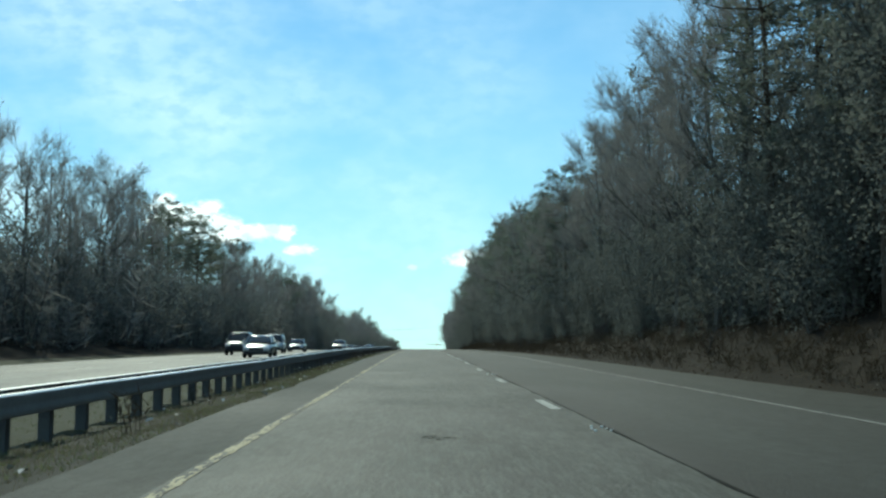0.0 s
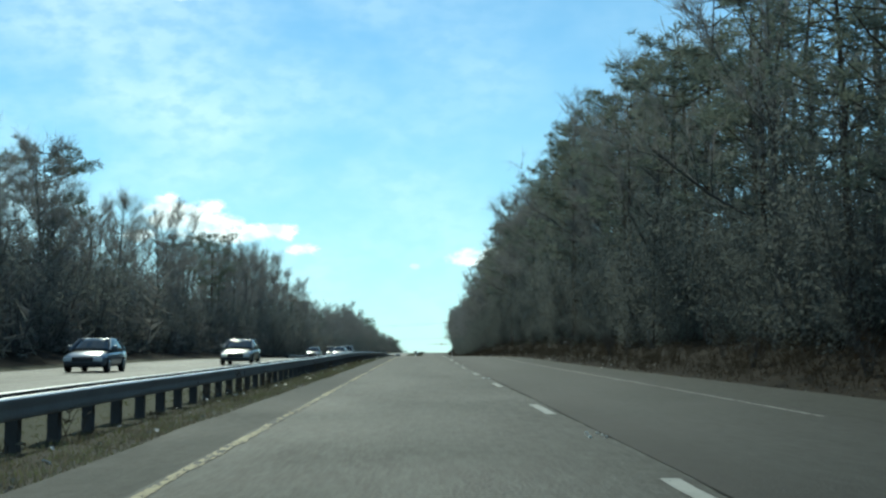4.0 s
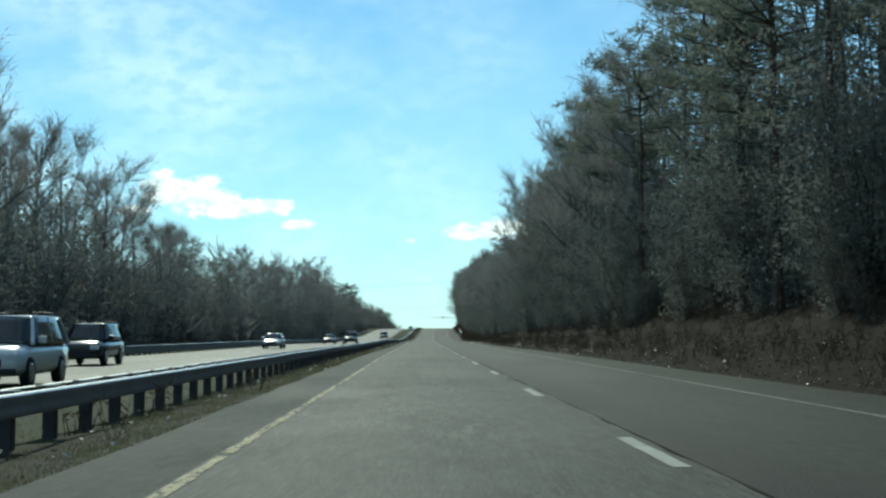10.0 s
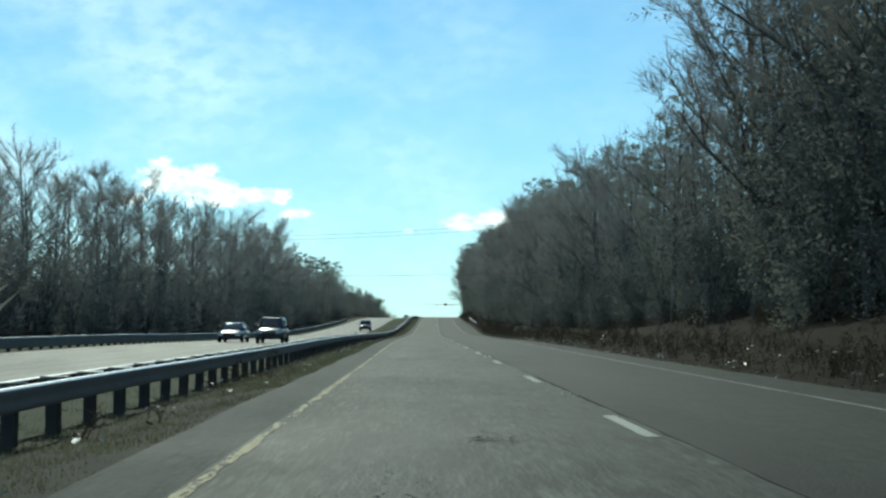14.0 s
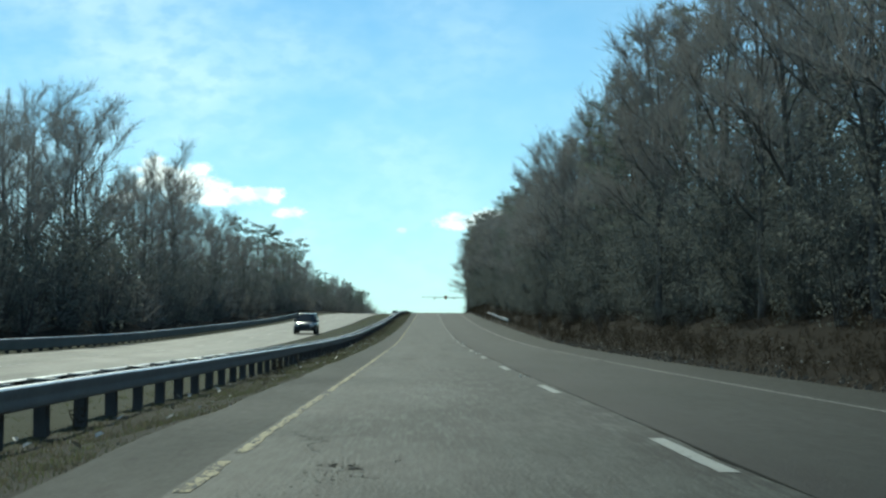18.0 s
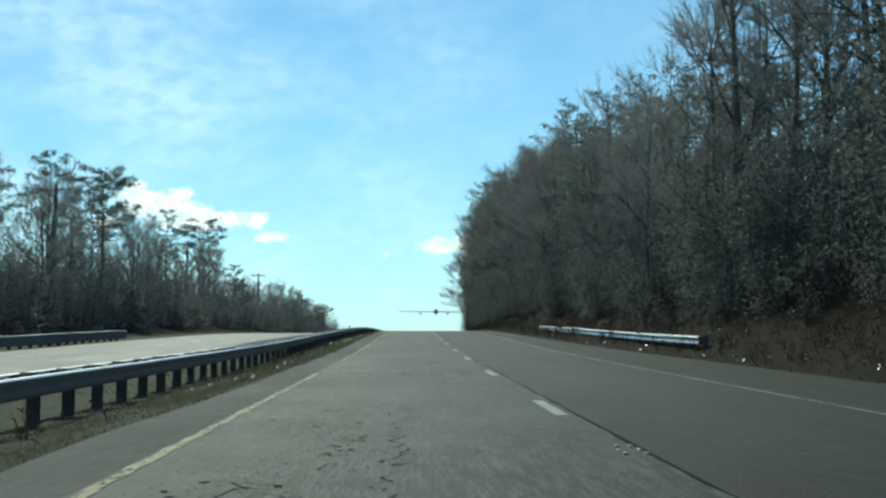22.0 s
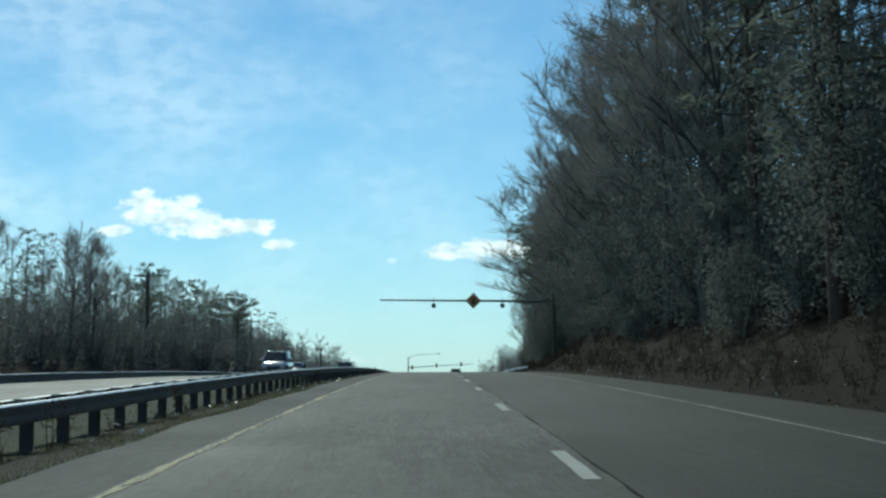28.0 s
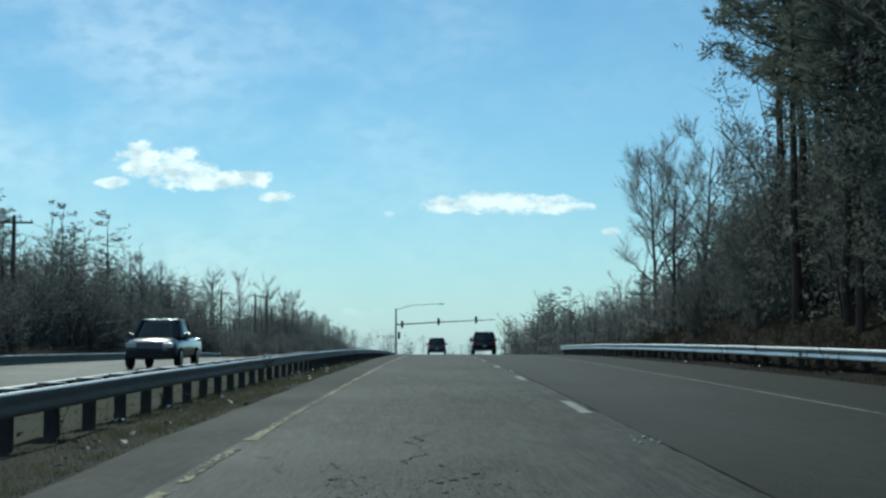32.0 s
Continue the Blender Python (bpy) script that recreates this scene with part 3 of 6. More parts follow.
while -8.2 + 12.19 * k < 1250:
    pass_y = -8.2 + 12.19 * k
    k += 1
    vs = [(rx(y) - 13.2 + s, y, rz(y) + OPPZ + 0.006) for y in (pass_y, pass_y + 3.05) for s in (-0.07, 0.07)]
    share("dash", mesh_of("dash", vs, [(0, 1, 3, 2)], M_WHITE), lane_marks)

# steel marker castings let into the lane line
STUD = bmesh.new()
box(STUD, -0.5, -0.5, -0.3, 0.5, 0.5, 0.7, 0.12)
STUD_ME = finish(STUD, "stud", M_MARK)
for k in range(-2, 42):
    y = DASH0 + 24.38 * k - 4.4
    grade = math.degrees(math.atan((rz(y + 1) - rz(y - 1)) / 2))
    root = tagged(new("pavement_marker"), "small worn steel marker casting let into the asphalt", "pavement marker", "pavement markers")
    root.matrix_basis = pose(rx(y) + DASH_X + 0.05, y, rz(y) + 0.004, grade)
    for kx, ky, kw, kl, kh in ((-0.085, -0.32, 0.032, 0.06, 0.022), (0.085, -0.32, 0.032, 0.06, 0.022), (-0.085, 0.02, 0.018, 0.12, 0.014), (0.085, 0.05, 0.018, 0.12, 0.014), (-0.05, 0.34, 0.032, 0.06, 0.022), (0.07, 0.36, 0.032, 0.06, 0.022)):
        share("stud", STUD_ME, root, pose(kx, ky, 0) @ Matrix.Diagonal((kw, kl, kh, 1)))

# cracks and crumbling patches in the left lane
crk = random.Random(11)
vs, fs = [], []


def crack(x, y, ang, w, steps, fork):
    for s in range(steps):
        ang2 = ang + crk.gauss(0, 0.75)
        st = crk.uniform(0.05, 0.16)
        x2, y2 = x + math.cos(ang2) * st, y + math.sin(ang2) * st * 1.5
        if not -1.65 < x2 < 1.7:
            break
        px, py = -math.sin(ang2) * w, math.cos(ang2) * w
        i = len(vs)
        for (a, b, q) in ((x, y, 1), (x, y, -1), (x2, y2, -0.8), (x2, y2, 0.8)):
            vs.append((rx(b) + a + px * q, b + py * q, rz(b) + 0.003))
        fs.append((i, i + 1, i + 2, i + 3))
        x, y = x2, y2
        if fork and crk.random() < 0.22:
            crack(x, y, ang + crk.choice((-1, 1)) * crk.uniform(0.6, 1.4), w * 0.7, max(2, steps // 2), fork - 1)
        w *= crk.uniform(0.8, 1.2)


SPOTS = [(14, 0.0, 0.5), (238, -0.6, 1.0), (368, -0.5, 1.3), (373, 0.3, 0.7), (460, -0.6, 1.0), (463, 0.6, 0.7), (512, -0.7, 1.2), (519, -0.55, 1.6), (523, 0.5, 1.0), (534, -0.4, 1.0), (548, -0.8, 1.2), (576, -0.7, 1.2), (598, -0.9, 1.5), (601, -0.4, 1.5), (604, -0.8, 1.7),
         (618, 0.0, 1.0), (664, -0.5, 1.2), (702, -1.1, 1.4), (703, -0.4, 1.5), (718, -0.5, 1.2), (889, -0.5, 1.3), (890, 0.2, 0.9)]
SPOTS += [(crk.uniform(250, 760), crk.gauss(-0.6, 0.35), crk.uniform(0.5, 1.0)) for n in range(12)]
for k in range(26):
    crack(crk.gauss(0.05, 0.03), 594 + 0.5 * k, math.pi / 2 + crk.gauss(0, 0.1), crk.uniform(0.004, 0.011), 3, 0)
for k in range(9):
    crack(-0.25 + 0.012 * k, 891 + 0.35 * k, math.pi / 2, crk.uniform(0.004, 0.012), 3, 0)
for n in range(110):
    crack(crk.choice([crk.gauss(-0.95, 0.25), crk.gauss(0.9, 0.3), crk.uniform(-1.5, 1.6)]), crk.uniform(-10, 960), crk.gauss(math.pi / 2, 0.35), crk.uniform(0.003, 0.006), crk.randint(6, 16), 1)
for cy, cx, cr in SPOTS:
    for n in range(4):
        crack(crk.gauss(cx, cr * 0.15), crk.gauss(cy, cr * 0.6), crk.choice((crk.gauss(math.pi / 2, 0.4), crk.gauss(0.0, 0.4), crk.gauss(0.0, 0.4))), crk.uniform(0.003, 0.007), crk.randint(3, 6), 1)
    # loose flakes of the top layer gone
    for n in range(int(210 * cr)):
        fx, fy, fr = crk.gauss(cx, 0.2 * cr), crk.gauss(cy, 0.9 * cr), crk.uniform(0.003, 0.011)
        if not -1.65 < fx < 1.7:
            continue
        i = len(vs)
        for k in range(5):
            t = 1.257 * k + crk.uniform(-0.4, 0.4)
            yy = fy + math.sin(t) * fr * 2.2 * crk.uniform(0.6, 1.3)
            vs.append((rx(yy) + fx + math.cos(t) * fr * crk.uniform(0.6, 1.3), yy, rz(yy) + 0.0035))
        fs.append((i, i + 1, i + 2, i + 3, i + 4))
blot_v, blot_f = [], []
for cy, cx, cr in SPOTS:
    for n in range(9):
        fx, fy, fr = crk.gauss(cx, 0.16 * cr), crk.gauss(cy, 0.5 * cr), crk.uniform(0.012, 0.034)
        if not -1.55 < fx < 1.6:
            continue
        i = len(blot_v)
        for k in range(11):
            t = 0.571 * k + crk.uniform(-0.2, 0.2)
            q = fr * crk.uniform(0.25, 1.6)
            yy = fy + math.sin(t) * q * 2.4
            blot_v.append((rx(yy) + fx + math.cos(t) * q, yy, rz(yy) + 0.0025))
        blot_f.append(tuple(range(i, i + 11)))
tagged(new("tar_blotches", mesh_of("tar_blotches", blot_v, blot_f, M_SEAM)), "small dark tar blotches on the worn lane", "tar blotches", kind="stuff")
tagged(new("road_cracks", mesh_of("road_cracks", vs, fs, M_CRACK)), "fine dark cracks and crumbled spots in the worn asphalt lane", "road cracks", kind="stuff")


# ---- guardrails ----
def beam_mesh(name, xs, y0, y1, side, ztop, zoff, deep=1.0, fold=1.0, steel=None):
    """W-beam: a folded section swept along the road. side: +1 faces right, -1 faces left."""
    sec = [(-0.03, -0.02), (-0.024, 0.0), (0.0, 0.004), (0.026, 0.0), (0.042, -0.010), (0.05, -0.034), (0.05, -0.08), (0.032, -0.128), (0.028, -0.150), (0.032, -0.172), (0.05, -0.218), (0.05, -0.262), (0.036, -0.288), (0.02, -0.296)]
    sec = [(0.028 + (dx - 0.028) * fold, dz * deep) for dx, dz in sec]
    n = max(2, int((y1 - y0) / 3.81) + 1)
    vs, fs = [], []
    m = len(sec)
    for k in range(n):
        y = y0 + (y1 - y0) * k / (n - 1)
        jx = 0.012 * hash_noise(xs, y, 0.4)
        jz = 0.012 * hash_noise(xs + 4, y, 0.3)
        for dx, dz in sec:
            vs.append((rx(y) + xs + jx + side * dx, y, rz(y) + zoff + ztop + jz + dz))
    for k in range(n - 1):
        for q in range(m - 1):
            i = k * m + q
            f = (i, i + 1, i + m + 1, i + m)
            fs.append(f if side < 0 else f[::-1])
    return mesh_of(name, vs, fs, steel or M_GALV, True)


def prism(w, d, h, bev=0.012):
    bm = bmesh.new()
    box(bm, -w / 2, -d / 2, 0, w / 2, d / 2, h)
    return bm


POST_ME = finish(prism(0.15, 0.2, 1.0), "post", M_POST)
BLOCK_ME = finish(prism(0.16, 0.19, 0.23), "blockout", M_POST)
# added plate whose pale colour stands for sun on the post tops
CAP_BM = bmesh.new()
box(CAP_BM, -0.17, -0.10, -0.004, 0.17, 0.10, 0.016, 0.006)
CAP_ME = finish(CAP_BM, "cap", mat("sunlit_block_top", (0.62, 0.61, 0.57), 0.5, var=0.2, scale=3, fine=20, bump=0.1))


def guardrail(name, x, y0, y1, sides, ztop, zbase, label, single_y0, single_y1, spacing=1.905, group="guardrails", deep=1.0, fold=1.0, steel=None, lip=False):
    """Posts with blockouts carrying W-beams. Posts between single_y0 and single_y1 are parts of their own."""
    rail = tagged(new(name), label, "guardrail", group)
    for s in sides:
        share("beam", beam_mesh("beam", x + s * 0.245, y0, y1, s, ztop, 0.0, deep, fold, steel), rail, label="folded galvanised steel beam")
        # added strip over the beam's top, coloured as if sunlit
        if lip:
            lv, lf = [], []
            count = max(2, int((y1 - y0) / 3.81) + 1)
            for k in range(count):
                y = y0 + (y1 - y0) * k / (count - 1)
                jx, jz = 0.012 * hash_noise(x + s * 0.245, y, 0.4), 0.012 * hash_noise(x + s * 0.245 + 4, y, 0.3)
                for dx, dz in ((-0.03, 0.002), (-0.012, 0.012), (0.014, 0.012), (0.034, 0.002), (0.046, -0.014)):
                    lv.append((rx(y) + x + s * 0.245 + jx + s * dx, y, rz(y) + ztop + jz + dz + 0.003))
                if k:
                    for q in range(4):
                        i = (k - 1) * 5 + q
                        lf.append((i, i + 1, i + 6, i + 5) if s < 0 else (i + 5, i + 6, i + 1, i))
            share("top_lip", mesh_of("top_lip", lv, lf, M_LIP, True), rail, label="rounded top edge, coloured pale for the sun on it")
    rest_v, rest_f, cap_vs, cap_fs = [], [], [], []
    n = int((y1 - y0) / spacing)
    pr = random.Random(5)
    for k in range(n + 1):
        y = y0 + 0.3 + k * spacing
        if y > y1:
            break
        bx, bz = rx(y) + x, rz(y)
        hp = ztop + 0.012 - zbase
        lean = pr.gauss(0, 0.6)
        if single_y0 <= y <= single_y1:
            m = pose(bx, y, bz + zbase - 0.15, pr.gauss(0, 0.5), lean, pr.gauss(0, 2)) @ Matrix.Diagonal((1, 1, hp + 0.15, 1))
            p = share("post", POST_ME, rail, m)
            for s in sides:
                b = new("blockout", BLOCK_ME)
                b.parent = p
                b.matrix_parent_inverse = m.inverted()
                b.matrix_basis = pose(bx + s * 0.16, y, bz + ztop - 0.245)
            # plate painted pale in place of the sunlit post top
            if len(sides) > 1:
                b = new("cap", CAP_ME)
                b.parent = p
                b.matrix_parent_inverse = m.inverted()
                b.matrix_basis = pose(bx, y, bz + ztop + 0.017, pr.gauss(0, 1.2), pr.gauss(0, 1.2), 0)
        else:
            for cx, hw, hd, z0, z1 in [(0, 0.075, 0.1, zbase - 0.15, ztop + 0.012)] + [(s * 0.16, 0.08, 0.095, ztop - 0.245, ztop - 0.015) for s in sides]:
                i = len(rest_v)
                for zz in (z0, z1):
                    for ax, ay in ((-1, -1), (1, -1), (1, 1), (-1, 1)):
                        rest_v.append((bx + cx + ax * hw, y + ay * hd, bz + zz))
                rest_f += [(i, i + 1, i + 5, i + 4), (i + 1, i + 2, i + 6, i + 5), (i + 2, i + 3, i + 7, i + 6), (i + 3, i, i + 4, i + 7), (i + 4, i + 5, i + 6, i + 7)]
            # the same sunlit-looking plates for the merged posts
            if len(sides) > 1 and y > 180:
                i = len(cap_vs)
                cap_vs += [(bx + cx_ * 0.17, y + cy_ * 0.10, bz + ztop + cz_) for cz_ in (0.012, 0.03) for cx_, cy_ in ((-1, -1), (1, -1), (1, 1), (-1, 1))]
                cap_fs += [(i + q, i + (q + 1) % 4, i + 4 + (q + 1) % 4, i + 4 + q) for q in range(4)] + [(i + 4, i + 5, i + 6, i + 7)]
    if cap_vs:
        share("distant_cap", mesh_of("distant_cap", cap_vs, cap_fs, CAP_ME.materials[0]), rail)["kind"] = "stuff"
    if rest_v:
        r = share("distant_post", mesh_of("distant_post", rest_v, rest_f, M_POST), rail)
        r["kind"] = "stuff"
    return rail


M_ZINC = mat("bright_zinc_steel", (0.5, 0.5, 0.5), 0.34, metal=0.75, var=0.15, scale=1.5, fine=14, bump=0.06)
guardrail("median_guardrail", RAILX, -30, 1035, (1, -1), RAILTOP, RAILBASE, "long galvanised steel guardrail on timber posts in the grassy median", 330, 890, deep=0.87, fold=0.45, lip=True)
guardrail("roadside_guardrail", 9.75, 634, 690, (-1,), 0.62, -0.1, "short galvanised steel guardrail at the road's edge", 600, 700, fold=2.2, steel=M_ZINC)
guardrail("roadside_guardrail", 9.75, 896, 986, (-1,), 0.66, -0.1, "galvanised steel guardrail at the road's edge over a drop", 860, 990, fold=2.2, steel=M_ZINC)
M_DULL = mat("dull_dark_steel", (0.165, 0.163, 0.148), 0.65, metal=0.2, var=0.3, scale=0.8, fine=9, bump=0.1, spec=0.25)
# beam deepened so its dark face stands in for the shaded gap below
guardrail("opposite_guardrail", -19.6, 300, 685, (1,), 0.32, -0.5, "dull steel guardrail beyond the opposite carriageway, deepened over its shaded gap", 700, 700, deep=1.75, fold=0.4, lip=True, steel=M_DULL)
guardrail("opposite_guardrail", -19.6, 822, 1005, (1,), 0.10, -0.55, "dull steel guardrail beyond the opposite carriageway, deepened over its shaded gap", 950, 950, deep=1.75, fold=0.4, lip=True, steel=M_DULL)


# ---- trees ----
def add_tube(vs, fs, pts, rad, sides):
    base = len(vs)
    for i, p in enumerate(pts):
        d = (pts[min(i + 1, len(pts) - 1)] - pts[max(i - 1, 0)]).normalized()
        a = d.orthogonal().normalized()
        b = d.cross(a)
        for q in range(sides):
            t = 2 * math.pi * q / sides
            vs.append(p + (a * math.cos(t) + b * math.sin(t)) * rad[i])
    for i in range(len(pts) - 1):
        for q in range(sides):
            u, v = base + i * sides + q, base + i * sides + (q + 1) % sides
            fs.append((u, v, v + sides, u + sides))


def twig(vs, fs, p, d, length, w, rng):
    """A twig as a thin sliver that tapers to nothing."""
    s = d.orthogonal().normalized()
    s.rotate(Matrix.Rotation(rng.uniform(0, 6.28), 3, d))
    i = len(vs)
    vs += [p + s * w, p - s * w, p + d * length]
    fs.append((i, i + 1, i + 2))


def limb(rng, vs, fs, p, d, r, length, depth, maxd, tips, spread):
    """A limb that bends upwards and forks again and again towards fine ends."""
    pts, rad, cur, way = [p.copy()], [r], p.copy(), d.normalized()
    seg = 4 if depth < 2 else 3
    for k in range(seg):
        way = (way + Vector((rng.gauss(0, 0.11), rng.gauss(0, 0.11), rng.gauss(0.05, 0.08)))).normalized()
        cur = cur + way * (length / seg)
        pts.append(cur.copy())
        rad.append(r * (1 - 0.72 * (k + 1) / seg))
    add_tube(vs, fs, pts, rad, (6, 4, 3, 3)[depth])
    tips.append((pts, way))
    if depth >= maxd:
        return
    for k in range(rng.randint(5, 7)):
        f = rng.uniform(0.28, 1.0)
        i = min(seg - 1, int(f * seg))
        q = pts[i].lerp(pts[i + 1], f * seg - i)
        side = way.cross(Vector((rng.gauss(0, 1), rng.gauss(0, 1), rng.gauss(0, 1)))).normalized()
        nd = way * 0.8 + side * spread * rng.uniform(0.6, 1.2) + Vector((0, 0, 0.12))
        limb(rng, vs, fs, q, nd, rad[i] * rng.uniform(0.45, 0.62), length * rng.uniform(0.38, 0.6) * (1.15 - 0.4 * f), depth + 1, maxd, tips, spread)


def bare_tree(seed, h, twigs=900, slim=1.0, maxd=2):
    """A leafless broadleaf: a trunk that divides into rising limbs, with a wide crown of fine twigs."""
    rng = random.Random(seed)
    vs, fs, tips = [], [], []
    pts, rad, r0 = [], [], h * 0.0105 + 0.03
    lean = Vector((rng.gauss(0, 0.025), rng.gauss(0, 0.025), 0))
    for k in range(8):
        pts.append(Vector((rng.gauss(0, 0.05), rng.gauss(0, 0.05), -0.3 + h * 0.86 * k / 7)) + lean * h * (k / 7) ** 2)
        rad.append(r0 * (1 - 0.84 * k / 7))
    add_tube(vs, fs, pts, rad, 7)
    tips.append((pts[-3:], Vector((0, 0, 1))))
    count = rng.randint(10, 13)
    for k in range(count):
        f = 0.30 + 0.66 * (k + rng.random()) / count
        i = min(6, int(f * 7))
        q = pts[i].lerp(pts[i + 1], f * 7 - i)
        a = k * 2.4 + rng.uniform(-0.5, 0.5)
        rise = 0.42 + 0.85 * f + rng.uniform(-0.2, 0.3)
        limb(rng, vs, fs, q, Vector((math.cos(a), math.sin(a), rise)), rad[i] * rng.uniform(0.42, 0.6), h * slim * rng.uniform(0.25, 0.38) * (1.22 - 0.55 * f), 0, maxd - 1, tips, 0.62)
    trunk = mesh_of("trunk", vs, fs, M_BARK, True)
    tv, tf = [], []
    for n in range(twigs):
        pts, d = rng.choice(tips)
        f = (0.15 + 0.85 * rng.random() ** 0.7) * (len(pts) - 1)
        i = min(len(pts) - 2, int(f))
        q = pts[i].lerp(pts[i + 1], f - i)
        nd = (d * 0.85 + Vector((rng.gauss(0, 0.5), rng.gauss(0, 0.5), rng.gauss(0.3, 0.35)))).normalized()
        ln = rng.uniform(0.5, 1.35) * h / 15
        w = TWIG_W * (1.0 if maxd > 1 else 1.7)
        twig(tv, tf, q, nd, ln, w * rng.uniform(0.8, 1.3), rng)
        for c in range(3):
            q2 = q + nd * ln * rng.uniform(0.25, 0.85)
            twig(tv, tf, q2, (nd + Vector((rng.gauss(0, 0.5), rng.gauss(0, 0.5), rng.gauss(0.12, 0.35)))).normalized(), ln * rng.uniform(0.4, 0.7), w * 0.75, rng)
    top = sorted(v.z for v in tv)[int(len(tv) * 0.985)]
    squash = Matrix.Diagonal((1, 1, h / top, 1))
    crown = mesh_of("crown", tv, tf, M_TWIG)
    trunk.transform(squash)
    crown.transform(squash)
    return trunk, crown


TWIG_W = 0.0135


def clump(vs, fs, c, r, n, rng, flat=0.6, long=1.0):
    """A tuft of needle or leaf blades round a point."""
    for k in range(n):
        d = Vector((rng.gauss(0, 1), rng.gauss(0, 1), rng.gauss(0.15, flat))).normalized()
        s = d.orthogonal().normalized()
        s.rotate(Matrix.Rotation(rng.uniform(0, 6.28), 3, d))
        w = r * 0.11 * rng.uniform(0.7, 1.4) / long
        p0 = c + d * r * rng.uniform(0.0, 0.55)
        p1 = c + d * r * rng.uniform(0.75, 1.25)
        i = len(vs)
        vs += [p0 + s * w, p0 - s * w, p1]
        fs.append((i, i + 1, i + 2))


def leaf_cloud(vs, fs, c, r, n, rng):
    """A loose handful of small leaves hanging round a point."""
    for k in range(n):
        p = c + Vector((rng.gauss(0, 0.55), rng.gauss(0, 0.55), rng.gauss(0, 0.45))) * r
        d = Vector((rng.gauss(0, 1), rng.gauss(0, 1), rng.gauss(0, 0.8))).normalized()
        side = d.orthogonal().normalized()
        side.rotate(Matrix.Rotation(rng.uniform(0, 6.28), 3, d))
        ln, w = r * rng.uniform(0.3, 0.5), r * rng.uniform(0.08, 0.13)
        i = len(vs)
        vs += [p + side * w, p - side * w, p + d * ln]
        fs.append((i, i + 1, i + 2))


def pine_tree(seed, h, bare=0.45, full=1.0, dense=1.0, blades=20, long=1.5):
    rng = random.Random(seed)
    vs, fs = [], []
    pts = [Vector((0, 0, -0.3))]
    bend = Vector((rng.gauss(0, 0.02), rng.gauss(0, 0.02), 0))
    for s in range(8):
        pts.append(Vector((rng.gauss(0, 0.06), rng.gauss(0, 0.06), h * (s + 1) / 8)) + bend * h * ((s + 1) / 8) ** 2)
    r0 = 0.010 * h + 0.04
    add_tube(vs, fs, pts, [r0 * (1 - 0.9 * i / 8) for i in range(9)], 8)
    tv, tf = [], []
    z = bare * h
    while z < h * 0.99:
        f = (z / h - bare) / (1 - bare)
        reach = h * 0.205 * full * math.sin(math.pi * (0.14 + 0.74 * f)) ** 0.75
        for b in range(rng.randint(2, 4)):
            a = rng.uniform(0, 2 * math.pi)
            ln = reach * rng.uniform(0.45, 1.1)
            base = Vector((0, 0, z))
            for i in range(8):
                if pts[i].z <= z <= pts[i + 1].z:
                    base = pts[i].lerp(pts[i + 1], (z - pts[i].z) / (pts[i + 1].z - pts[i].z))
            d = Vector((math.cos(a), math.sin(a), rng.uniform(-0.08, 0.32)))
            mid = base + d * ln * 0.5
            end = base + Vector((d.x, d.y, d.z + 0.12)) * ln
            add_tube(vs, fs, [base, mid, end], [0.018 + 0.010 * ln, 0.014 + 0.005 * ln, 0.01], 4)
            for c in range(max(3, int(ln * 2.6 * dense))):
                g = 0.3 + 0.75 * rng.random() ** 0.7
                q = base.lerp(end, g) + Vector((rng.gauss(0, 0.2), rng.gauss(0, 0.2), rng.gauss(0.08, 0.09))) * (0.5 + 0.3 * ln)
                clump(tv, tf, q, rng.uniform(0.3, 0.5) * (0.7 + h / 40), blades, rng, long=long)
        z += rng.uniform(0.3, 0.75) * h / 15 / min(1.0, dense + 0.2)
    return mesh_of("trunk", vs, fs, M_PBARK, True), mesh_of("crown", tv, tf, M_PINE)


def bush(seed, h, material, tufts=120, stems=7, blades=15, sprigs=24, size=1.0):
    """Undergrowth: several stems and a ragged, open mass of small leaves."""
    rng = random.Random(seed)
    vs, fs, tv, tf = [], [], [], []
    for s in range(stems):
        a = rng.uniform(0, 6.28)
        top = Vector((math.cos(a) * h * rng.uniform(0.05, 0.42), math.sin(a) * h * rng.uniform(0.05, 0.42), h * rng.uniform(0.5, 0.97)))
        b = Vector((rng.gauss(0, 0.12), rng.gauss(0, 0.12), -0.2))
        mid = b.lerp(top, 0.5) + Vector((rng.gauss(0, 0.15), rng.gauss(0, 0.15), 0))
        add_tube(vs, fs, [b, mid, top], [0.03 + 0.004 * h, 0.02, 0.008], 4)
        for n in range(int(tufts / stems)):
            f = rng.uniform(0.06, 1.1)
            q = b.lerp(top, min(1.04, f)) + Vector((rng.triangular(-2, 2), rng.triangular(-2, 2), rng.triangular(-1.2, 1.2))) * h * 0.12
            leaf_cloud(tv, tf, q, rng.uniform(0.18, 0.32) * size, blades, rng)
        for n in range(sprigs):
            f = rng.uniform(0.3, 1.0)
            q = b.lerp(top, f)
            twig(vs, fs, q, Vector((rng.gauss(0, 0.7), rng.gauss(0, 0.7), rng.gauss(0.6, 0.4))).normalized(), h * rng.uniform(0.10, 0.26), 0.010, rng)
    return mesh_of("stem", vs, fs, M_BARK), mesh_of("foliage", tv, tf, material)


